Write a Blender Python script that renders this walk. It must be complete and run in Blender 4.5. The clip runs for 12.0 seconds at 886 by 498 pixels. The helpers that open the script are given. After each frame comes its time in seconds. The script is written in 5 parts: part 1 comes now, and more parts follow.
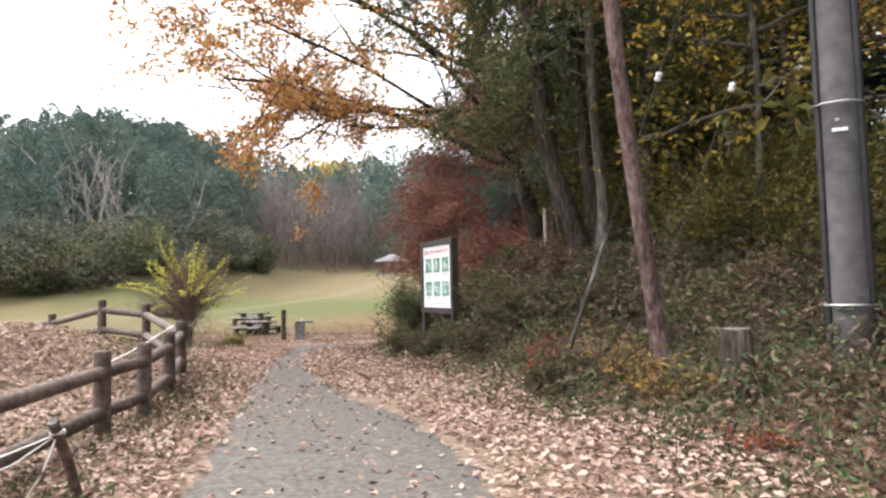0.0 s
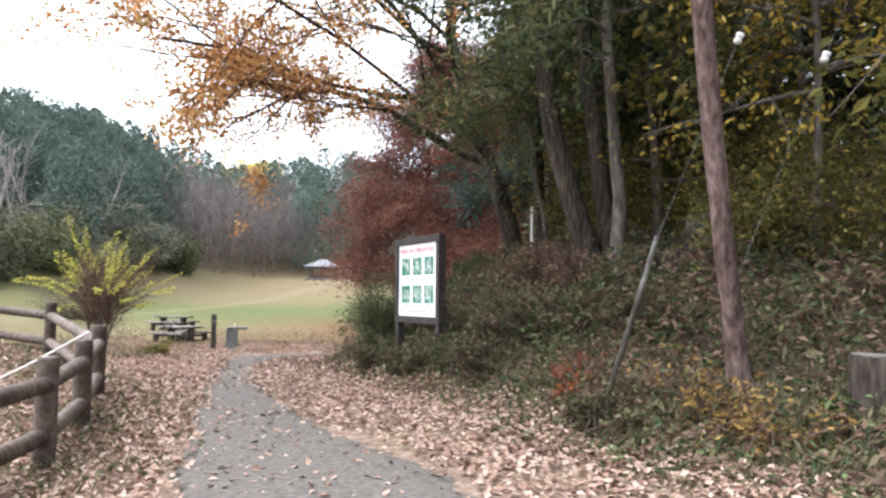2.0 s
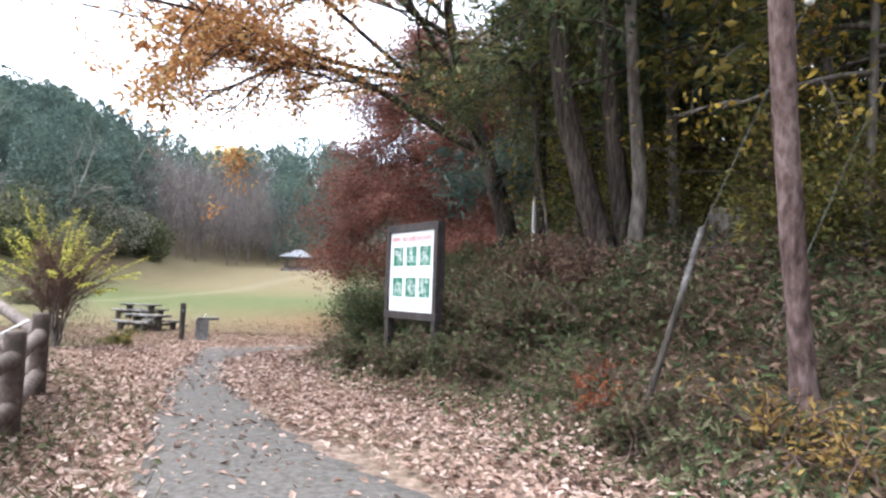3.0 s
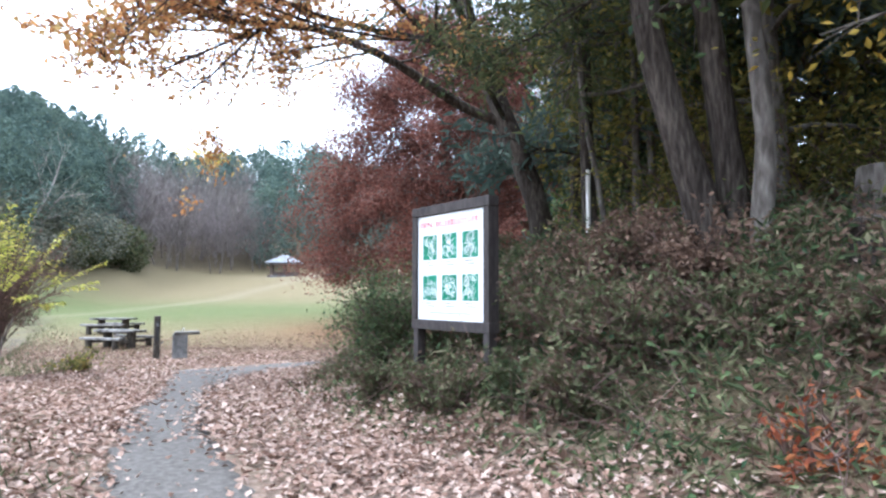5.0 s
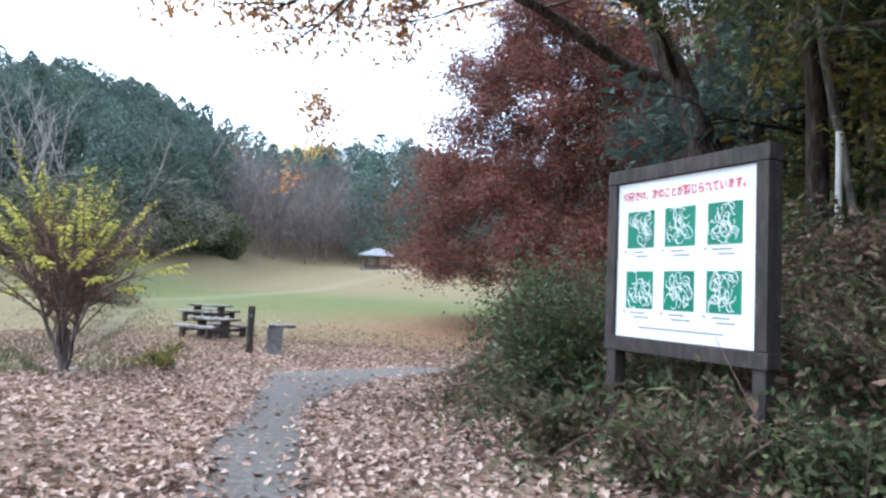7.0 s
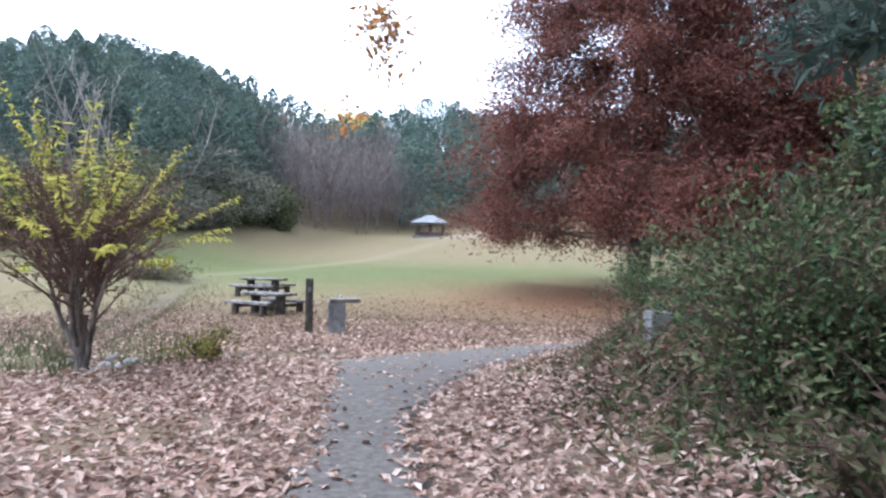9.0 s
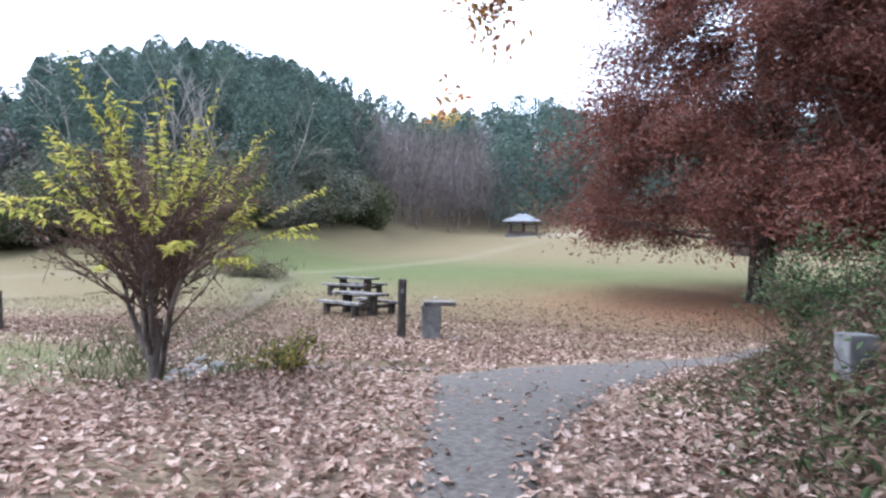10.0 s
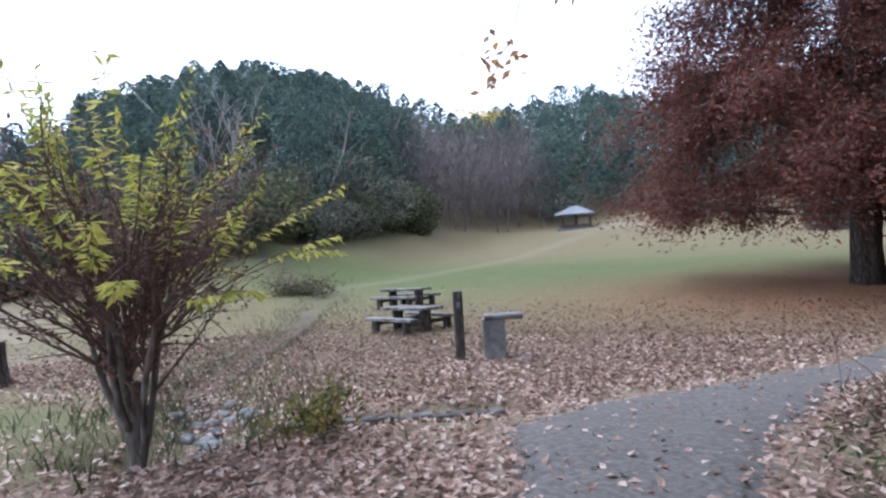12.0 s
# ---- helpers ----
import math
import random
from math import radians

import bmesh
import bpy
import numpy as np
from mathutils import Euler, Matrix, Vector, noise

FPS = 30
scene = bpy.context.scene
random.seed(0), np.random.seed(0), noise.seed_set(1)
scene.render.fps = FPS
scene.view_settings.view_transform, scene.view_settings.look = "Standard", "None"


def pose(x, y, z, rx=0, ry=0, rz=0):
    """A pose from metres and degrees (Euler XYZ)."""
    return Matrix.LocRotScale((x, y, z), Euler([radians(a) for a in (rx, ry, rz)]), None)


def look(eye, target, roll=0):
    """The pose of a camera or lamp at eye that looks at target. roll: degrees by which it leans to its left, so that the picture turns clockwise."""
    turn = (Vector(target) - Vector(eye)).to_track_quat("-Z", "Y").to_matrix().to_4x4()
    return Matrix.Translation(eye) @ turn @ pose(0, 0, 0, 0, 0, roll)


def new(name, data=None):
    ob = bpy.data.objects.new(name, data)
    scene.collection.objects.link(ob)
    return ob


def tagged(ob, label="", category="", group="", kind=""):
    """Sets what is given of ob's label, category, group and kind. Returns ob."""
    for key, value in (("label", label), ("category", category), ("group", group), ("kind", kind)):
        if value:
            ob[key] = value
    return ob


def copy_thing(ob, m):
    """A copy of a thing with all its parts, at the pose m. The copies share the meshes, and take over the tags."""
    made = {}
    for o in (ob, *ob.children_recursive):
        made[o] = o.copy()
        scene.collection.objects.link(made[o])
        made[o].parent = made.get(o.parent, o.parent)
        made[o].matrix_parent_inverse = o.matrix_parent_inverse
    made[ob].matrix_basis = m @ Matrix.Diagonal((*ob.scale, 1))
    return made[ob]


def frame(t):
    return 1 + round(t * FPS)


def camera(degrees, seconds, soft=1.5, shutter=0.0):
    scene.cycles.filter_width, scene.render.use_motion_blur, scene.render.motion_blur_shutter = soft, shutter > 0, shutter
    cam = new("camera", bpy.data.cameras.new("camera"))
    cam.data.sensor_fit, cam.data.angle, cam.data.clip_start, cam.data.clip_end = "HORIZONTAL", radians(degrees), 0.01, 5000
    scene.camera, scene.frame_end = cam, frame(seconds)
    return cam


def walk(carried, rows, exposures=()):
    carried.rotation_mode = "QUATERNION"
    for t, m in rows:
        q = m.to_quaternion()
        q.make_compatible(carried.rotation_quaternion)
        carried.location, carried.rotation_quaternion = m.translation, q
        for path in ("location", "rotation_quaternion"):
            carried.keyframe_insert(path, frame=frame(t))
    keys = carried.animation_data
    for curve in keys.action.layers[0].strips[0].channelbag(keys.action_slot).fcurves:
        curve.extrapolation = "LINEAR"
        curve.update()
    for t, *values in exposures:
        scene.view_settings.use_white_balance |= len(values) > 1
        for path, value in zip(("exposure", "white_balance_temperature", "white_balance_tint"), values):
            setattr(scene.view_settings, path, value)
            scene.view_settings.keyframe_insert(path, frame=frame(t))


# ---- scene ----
cam = camera(69.6, 12.0, soft=2.4)
PATH = [
    (0, (1.743, -0.102, 1.752), (1.44, 1.871, 1.875), -1.3),
    (0.5, (1.359, 0.265, 1.747), (1.129, 2.247, 1.89), -1.3),
    (1, (1.028, 0.734, 1.739), (0.853, 2.721, 1.89), -1.0),
    (1.5, (0.672, 1.202, 1.724), (0.569, 3.193, 1.882), -0.6),
    (2, (0.467, 1.741, 1.695), (0.394, 3.734, 1.846), 0.4),
    (2.5, (0.236, 2.272, 1.669), (0.175, 4.266, 1.804), 1.6),
    (3, (0.092, 2.82, 1.677), (0.094, 4.816, 1.814), 2.0),
    (3.2, (0.016, 3.033, 1.678), (0.031, 5.028, 1.814), 2.3),
    (4.8, (-0.569, 5.145, 1.637), (-0.445, 7.136, 1.784), -0.1),
    (5, (-0.64, 5.395, 1.658), (-0.593, 7.389, 1.802), 0.1),
    (5.5, (-0.876, 5.998, 1.656), (-0.896, 7.994, 1.781), 1.0),
    (6, (-1.045, 6.666, 1.665), (-1.11, 8.661, 1.788), 1.7),
    (6.5, (-1.372, 7.25, 1.659), (-1.487, 9.242, 1.789), 3.1),
    (7, (-1.632, 7.875, 1.659), (-1.855, 9.858, 1.791), 2.7),
    (7.2, (-1.774, 8.102, 1.619), (-2.015, 10.083, 1.757), 2.4),
    (8.8, (-2.604, 9.984, 1.566), (-2.938, 11.955, 1.596), 0.9),
    (9, (-2.725, 10.225, 1.571), (-3.094, 12.191, 1.596), 0.8),
    (9.5, (-3.024, 10.802, 1.569), (-3.458, 12.754, 1.583), 1.6),
    (10, (-3.22, 11.361, 1.585), (-3.862, 13.255, 1.602), 1.3),
    (10.5, (-3.418, 11.843, 1.594), (-4.229, 13.671, 1.61), 0.7),
    (11, (-3.594, 12.36, 1.588), (-4.564, 14.106, 1.695), -0.2),
    (11.5, (-3.795, 12.754, 1.618), (-4.675, 14.547, 1.712), -1.9),
    (12, (-3.983, 13.15, 1.672), (-4.771, 14.989, 1.698), -3.4),
]
walk(cam, [(t, look(eye, target, roll)) for t, eye, target, roll in PATH],
     [(0, 2.3, 6550, 11), (2, 2.4, 6150, 10), (3, 2.45, 5900, 10), (5, 2.62, 5350, 8), (7, 2.28, 5300, 8), (9.5, 2.27, 5350, 12), (11, 1.9, 5300, 12), (12, 1.72, 5200, 12)])

# ---------------------------------------------------------------- light
world = bpy.data.worlds.new("overcast")
scene.world = world
world.use_nodes = True
wn, wl = world.node_tree.nodes, world.node_tree.links
sky = wn.new("ShaderNodeTexSky")
sky.sky_type, sky.sun_disc = "NISHITA", False
sky.sun_elevation, sky.sun_rotation = radians(65), radians(270)
sky.air_density, sky.dust_density, sky.ozone_density = 1.0, 3.0, 1.0
soft_sky = wn.new("ShaderNodeHueSaturation")
soft_sky.inputs["Saturation"].default_value = 0.22
wl.new(sky.outputs["Color"], soft_sky.inputs["Color"])
wl.new(soft_sky.outputs["Color"], wn["Background"].inputs["Color"])
wn["Background"].inputs["Strength"].default_value = 0.15
sun = new("sun", bpy.data.lights.new("sun", "SUN"))
sun.data.energy, sun.data.angle, sun.data.color = 0.5, radians(70), (1.0, 0.95, 0.88)
sun.matrix_world = look((0, 0, 30), (10, 0, 30 - 10 * math.tan(radians(65))))

rng = np.random.default_rng(7)


# ---------------------------------------------------------------- materials
def material(name, colours, scale=8.0, rough=0.9, bump=0.3, metal=0.0, coarse=0.7, stretch=(1, 1, 1), island=0.0, per_object=0.0, translucent=0.0, distance=0.02):
    """Two scales of noise through a colour ramp, with relief; island and per_object vary the brightness of pieces."""
    m = bpy.data.materials.new(name)
    m.use_nodes = True
    n, l = m.node_tree.nodes, m.node_tree.links
    bsdf = n["Principled BSDF"]
    tc = n.new("ShaderNodeTexCoord")
    mp = n.new("ShaderNodeMapping")
    mp.inputs["Scale"].default_value = stretch
    l.new(tc.outputs["Object"], mp.inputs["Vector"])
    fine, wide = n.new("ShaderNodeTexNoise"), n.new("ShaderNodeTexNoise")
    fine.inputs["Scale"].default_value, fine.inputs["Detail"].default_value = scale, 6.0
    wide.inputs["Scale"].default_value, wide.inputs["Detail"].default_value = scale * 0.13, 4.0
    for t in (fine, wide):
        l.new(mp.outputs["Vector"], t.inputs["Vector"])
    mix = n.new("ShaderNodeMath")
    mix.operation = "MULTIPLY_ADD"
    mix.inputs[1].default_value = coarse
    l.new(wide.outputs["Fac"], mix.inputs[0])
    sub = n.new("ShaderNodeMath")
    sub.operation = "MULTIPLY_ADD"
    sub.inputs[1].default_value, sub.inputs[2].default_value = 1.0, -0.5 * coarse
    l.new(fine.outputs["Fac"], sub.inputs[0])
    l.new(sub.outputs[0], mix.inputs[2])
    fac = mix.outputs[0]
    if island or per_object:
        src = n.new("ShaderNodeNewGeometry").outputs["Random Per Island"] if island else n.new("ShaderNodeObjectInfo").outputs["Random"]
        add = n.new("ShaderNodeMath")
        add.operation = "MULTIPLY_ADD"
        add.inputs[1].default_value = island or per_object
        l.new(src, add.inputs[0])
        low = n.new("ShaderNodeMath")
        low.operation = "ADD"
        low.inputs[1].default_value = -0.5 * (island or per_object)
        l.new(fac, low.inputs[0])
        l.new(low.outputs[0], add.inputs[2])
        fac = add.outputs[0]
    ramp = n.new("ShaderNodeValToRGB")
    els = ramp.color_ramp.elements
    k = len(colours)
    lo, hi = (0.05, 0.95) if island else (0.3, 0.7)
    for i, c in enumerate(colours):
        e = els[i] if i < 2 else els.new(0.5)
        e.color = (*c, 1)
    for i, c in enumerate(colours):
        els[i].position = lo + (hi - lo) * i / max(1, k - 1)
        els[i].color = (*c, 1)
    l.new(fac, ramp.inputs["Fac"])
    l.new(ramp.outputs["Color"], bsdf.inputs["Base Color"])
    bsdf.inputs["Roughness"].default_value, bsdf.inputs["Metallic"].default_value = rough, metal
    if translucent or rough > 0.84:
        bsdf.inputs["Specular IOR Level"].default_value = 0.12
    if bump:
        b = n.new("ShaderNodeBump")
        b.inputs["Strength"].default_value, b.inputs["Distance"].default_value = bump, distance
        l.new(fine.outputs["Fac"], b.inputs["Height"])
        l.new(b.outputs["Normal"], bsdf.inputs["Normal"])
    if translucent:
        tr, mx = n.new("ShaderNodeBsdfTranslucent"), n.new("ShaderNodeMixShader")
        l.new(ramp.outputs["Color"], tr.inputs["Color"])
        mx.inputs["Fac"].default_value = translucent
        l.new(bsdf.outputs["BSDF"], mx.inputs[1])
        l.new(tr.outputs["BSDF"], mx.inputs[2])
        l.new(mx.outputs["Shader"], n["Material Output"].inputs["Surface"])
    return m


M_PATH = material("gravel_path", [(0.07, 0.063, 0.057), (0.098, 0.089, 0.081), (0.118, 0.107, 0.097), (0.15, 0.137, 0.125)], 140, 0.95, 0.15, coarse=1.0, distance=0.003)
M_LITTER = material("fallen_leaf", [(0.14, 0.08, 0.058), (0.27, 0.175, 0.133), (0.385, 0.275, 0.222), (0.51, 0.405, 0.348)], 30, 0.75, 0.15, coarse=0.2, island=0.8, translucent=0.1)
M_BARK = material("dark_bark", [(0.027, 0.021, 0.018), (0.06, 0.049, 0.041), (0.112, 0.093, 0.078)], 22, 0.95, 1.0, stretch=(1, 1, 0.2), distance=0.04)
M_PINEBARK = material("pine_bark", [(0.06, 0.04, 0.036), (0.135, 0.092, 0.083), (0.225, 0.165, 0.155)], 18, 0.95, 1.0, stretch=(1, 1, 0.4), distance=0.04)
M_GREYBARK = material("grey_bark", [(0.075, 0.064, 0.056), (0.15, 0.131, 0.115), (0.235, 0.21, 0.187)], 14, 0.9, 0.5, stretch=(1, 1, 0.3))
M_TWIG = material("twig", [(0.085, 0.056, 0.047), (0.175, 0.12, 0.10)], 20, 0.9, 0.2)
M_LOG = material("stained_log", [(0.05, 0.036, 0.028), (0.095, 0.068, 0.055), (0.16, 0.12, 0.10)], 14, 0.8, 0.5, per_object=0.15)
M_WEATHERED = material("weathered_wood", [(0.06, 0.053, 0.048), (0.13, 0.12, 0.112), (0.25, 0.235, 0.225)], 9, 0.88, 0.5, stretch=(0.4, 1, 1), per_object=0.15)
M_OLDPOST = material("old_dark_wood", [(0.04, 0.034, 0.028), (0.075, 0.065, 0.055), (0.13, 0.115, 0.10)], 12, 0.9, 0.5, stretch=(1, 1, 0.3))
M_CONCRETE = material("concrete", [(0.12, 0.118, 0.116), (0.18, 0.177, 0.175), (0.26, 0.255, 0.25)], 7, 0.88, 0.3)
M_POLE = material("pole_concrete", [(0.075, 0.068, 0.072), (0.112, 0.104, 0.108), (0.15, 0.14, 0.143)], 5, 0.8, 0.1)
M_BLACK = material("black_sheath", [(0.012, 0.012, 0.013), (0.03, 0.03, 0.032)], 20, 0.5, 0.1)
M_STEEL = material("galvanised_steel", [(0.35, 0.35, 0.36), (0.5, 0.5, 0.5)], 30, 0.4, 0.1, metal=0.8)
M_WHITE = material("white_enamel", [(0.72, 0.74, 0.75), (0.82, 0.83, 0.83)], 3, 0.45, 0.02)
M_GREEN = material("green_print", [(0.005, 0.16, 0.085), (0.012, 0.22, 0.12)], 4, 0.5, 0.0)
M_RED = material("red_print", [(0.55, 0.05, 0.06), (0.65, 0.08, 0.09)], 4, 0.5, 0.0)
M_INK = material("grey_print", [(0.2, 0.2, 0.2), (0.27, 0.27, 0.27)], 4, 0.6, 0.0)
M_SIGNWOOD = material("sign_frame_brown", [(0.02, 0.015, 0.014), (0.036, 0.028, 0.026), (0.058, 0.045, 0.042)], 20, 0.75, 0.4, stretch=(1, 1, 0.3))
M_ROPE = material("white_rope", [(0.55, 0.52, 0.48), (0.75, 0.73, 0.7)], 60, 0.9, 0.4)
M_ROOF = material("pale_roof", [(0.13, 0.138, 0.152), (0.18, 0.19, 0.205)], 5, 0.75, 0.1)
M_CERAMIC = material("white_ceramic", [(0.75, 0.76, 0.76), (0.85, 0.85, 0.85)], 5, 0.25, 0.0)
M_STONE = material("stream_stone", [(0.055, 0.055, 0.052), (0.11, 0.108, 0.102), (0.19, 0.185, 0.178)], 9, 0.85, 0.6, per_object=0.2)
M_WATER = material("shallow_water", [(0.03, 0.035, 0.035), (0.06, 0.065, 0.06)], 5, 0.06, 0.25)


def leaf_mat(name, colours, tr=0.25, rough=0.65):
    return material(name, colours, 3.0, rough, 0.0, coarse=0.3, island=0.9, translucent=tr)


L_CONIFER = material("conifer_foliage", [(0.062, 0.092, 0.085), (0.088, 0.125, 0.108), (0.115, 0.155, 0.125), (0.15, 0.185, 0.138)], 1.1, 0.9, 0.0, coarse=1.5, island=0.4, translucent=0.18)
L_PINE = leaf_mat("pine_foliage", [(0.042, 0.06, 0.03), (0.082, 0.11, 0.05), (0.13, 0.15, 0.066), (0.175, 0.155, 0.076)], 0.25)
L_BROAD = leaf_mat("evergreen_leaf", [(0.032, 0.058, 0.028), (0.065, 0.105, 0.045), (0.11, 0.145, 0.062), (0.17, 0.19, 0.09)], 0.2, 0.6)
L_OLIVE = leaf_mat("olive_leaf", [(0.065, 0.075, 0.025), (0.13, 0.135, 0.042), (0.21, 0.185, 0.055), (0.34, 0.26, 0.07)], 0.35)
L_YELLOW = leaf_mat("yellow_leaf", [(0.36, 0.24, 0.04), (0.54, 0.38, 0.07), (0.66, 0.51, 0.14)], 0.35)
L_TAN = leaf_mat("tan_orange_leaf", [(0.19, 0.115, 0.04), (0.3, 0.19, 0.065), (0.38, 0.27, 0.09)], 0.35)
M_PALEBARK = material("pale_bark", [(0.2, 0.18, 0.165), (0.3, 0.275, 0.25), (0.38, 0.35, 0.32)], 10, 0.9, 0.2)
L_ORANGE = leaf_mat("orange_oak_leaf", [(0.19, 0.085, 0.04), (0.36, 0.165, 0.065), (0.48, 0.26, 0.10), (0.42, 0.3, 0.12)], 0.5)
L_RED = leaf_mat("rust_needles", [(0.074, 0.031, 0.024), (0.142, 0.055, 0.039), (0.195, 0.08, 0.058), (0.235, 0.125, 0.10)], 0.35)
L_LIME = leaf_mat("yellow_green_leaf", [(0.22, 0.235, 0.045), (0.35, 0.36, 0.07), (0.47, 0.455, 0.10), (0.52, 0.44, 0.12)], 0.4)
L_PALEBRUSH = leaf_mat("pale_hillfoot_brush", [(0.11, 0.115, 0.088), (0.175, 0.172, 0.135), (0.25, 0.235, 0.19)], 0.3, 0.9)
L_REDLEAF = leaf_mat("red_shrub_leaf", [(0.16, 0.045, 0.025), (0.28, 0.085, 0.04), (0.36, 0.15, 0.06)], 0.35)
L_BRUSH = leaf_mat("mixed_brush_leaf", [(0.085, 0.056, 0.042), (0.14, 0.098, 0.068), (0.072, 0.083, 0.039), (0.10, 0.115, 0.053), (0.17, 0.15, 0.09)], 0.22, 0.7)
L_BROWN = leaf_mat("withered_leaf", [(0.085, 0.052, 0.038), (0.165, 0.105, 0.075), (0.25, 0.17, 0.125)], 0.2)
L_GRASS = leaf_mat("grass_blade", [(0.09, 0.088, 0.045), (0.15, 0.135, 0.075), (0.23, 0.195, 0.12), (0.31, 0.26, 0.175)], 0.3)
L_SASA = leaf_mat("bamboo_grass", [(0.036, 0.048, 0.022), (0.068, 0.084, 0.038), (0.11, 0.118, 0.057), (0.18, 0.155, 0.095)], 0.25)
L_GREYTWIG = leaf_mat("bare_twigs", [(0.115, 0.095, 0.092), (0.18, 0.15, 0.147), (0.25, 0.215, 0.21)], 0.1)


# ---------------------------------------------------------------- mesh builders
class Geo:
    """Gathers vertices and faces with numpy, and becomes one mesh."""

    def __init__(self):
        self.v, self.f, self.n = [], {3: [], 4: []}, 0

    def add(self, verts, faces):
        verts, faces = np.asarray(verts, float).reshape(-1, 3), np.asarray(faces, int)
        self.v.append(verts)
        self.f[faces.shape[1]].append(faces + self.n)
        self.n += len(verts)
        return self

    def mesh(self, name, mat, smooth=False):
        me = bpy.data.meshes.new(name)
        v = np.concatenate(self.v)
        groups = [(k, np.concatenate(f)) for k, f in self.f.items() if f]
        loops = np.concatenate([f.ravel() for _, f in groups])
        sizes = np.concatenate([np.full(len(f), k) for k, f in groups])
        me.vertices.add(len(v))
        me.vertices.foreach_set("co", v.ravel())
        me.loops.add(len(loops))
        me.loops.foreach_set("vertex_index", loops)
        me.polygons.add(len(sizes))
        me.polygons.foreach_set("loop_start", np.concatenate([[0], np.cumsum(sizes)[:-1]]))
        me.polygons.foreach_set("use_smooth", np.full(len(sizes), smooth))
        me.update(calc_edges=True)
        me.validate()
        me.materials.append(mat)
        return me


def part(name, geo, mat, parent=None, label="", smooth=False):
    """One mesh object, under a thing if one is given."""
    if isinstance(geo, Geo):
        me = geo.mesh(name, mat, smooth)
    else:
        me = bpy.data.meshes.new(name)
        geo.to_mesh(me)
        geo.free()
        me.materials.append(mat)
        if smooth:
            me.polygons.foreach_set("use_smooth", np.full(len(me.polygons), True))
    ob = new(name, me)
    if parent is not None:
        ob.parent = parent
    return tagged(ob, label)


def thing(name, label, category, at=(0, 0, 0), turn=0.0, group="", kind=""):
    ob = new(name)
    ob.empty_display_size = 0.1
    ob.matrix_basis = pose(*at, 0, 0, turn)
    return tagged(ob, label, category, group, kind)


def tube(points, radii, sides=7, cap=True, wobble=0.0, seed=0):
    """A tapered tube along a line of points, as a Geo."""
    p = np.asarray(points, float)
    r = np.broadcast_to(np.asarray(radii, float), (len(p),))
    d = np.gradient(p, axis=0)
    d /= np.linalg.norm(d, axis=1)[:, None] + 1e-9
    ref = np.where(np.abs(d[:, 2:3]) > 0.9, [[1.0, 0, 0]], [[0, 0, 1.0]])
    u = np.cross(d, ref)
    u /= np.linalg.norm(u, axis=1)[:, None] + 1e-9
    w = np.cross(d, u)
    a = np.linspace(0, 2 * np.pi, sides, endpoint=False)
    rr = r[:, None] * np.ones(sides)
    if wobble:
        rr = rr * (1 + wobble * np.random.default_rng(seed).standard_normal((len(p), sides)))
    v = p[:, None] + rr[..., None] * (np.cos(a)[None, :, None] * u[:, None] + np.sin(a)[None, :, None] * w[:, None])
    n = len(p)
    i, j = np.meshgrid(np.arange(n - 1), np.arange(sides), indexing="ij")
    k = (j + 1) % sides
    q = np.stack([i * sides + j, i * sides + k, (i + 1) * sides + k, (i + 1) * sides + j], -1).reshape(-1, 4)
    g = Geo().add(v, q)
    if cap:
        for e in (0, n - 1):
            c = np.concatenate([v[e], p[e:e + 1]])
            t = np.stack([np.arange(sides), (np.arange(sides) + 1) % sides, np.full(sides, sides)], -1)
            g.add(c, t if e else t[:, ::-1])
    return g


def join(geos):
    g = Geo()
    for o in geos:
        for k in (3, 4):
            for f in o.f[k]:
                g.f[k].append(f + g.n)
        g.v += o.v
        g.n += o.n
    return g


def leaves(centres, size, aspect=0.5, up=0.3, fold=0.15, along=None, r=None, spread=0.35):
    """Folded four-cornered leaves with random turns; up: how far they tend to lie flat; along: ways to point."""
    r = r or rng
    c = np.asarray(centres, float)
    n = len(c)
    d = r.standard_normal((n, 3))
    d[:, 2] *= 0.6
    if along is not None:
        d = 0.6 * d / np.linalg.norm(d, axis=1)[:, None] + np.asarray(along)
    d /= np.linalg.norm(d, axis=1)[:, None]
    nn = r.standard_normal((n, 3))
    nn[:, 2] += up * 6
    s = np.cross(d, nn)
    s /= np.linalg.norm(s, axis=1)[:, None] + 1e-9
    nn = np.cross(s, d)
    ln = size * (1 + spread * (r.random(n) * 2 - 1))[:, None]
    a = c - d * ln * 0.5
    b = c + d * ln * 0.5
    m = c - d * ln * 0.05 + nn * ln * fold
    v = np.stack([a, m + s * ln * aspect * 0.5 - nn * ln * fold * 0.6, b, m - s * ln * aspect * 0.5], 1).reshape(-1, 3)
    i = np.arange(n)[:, None] * 4
    return Geo().add(v, i + np.array([0, 1, 2, 3]))


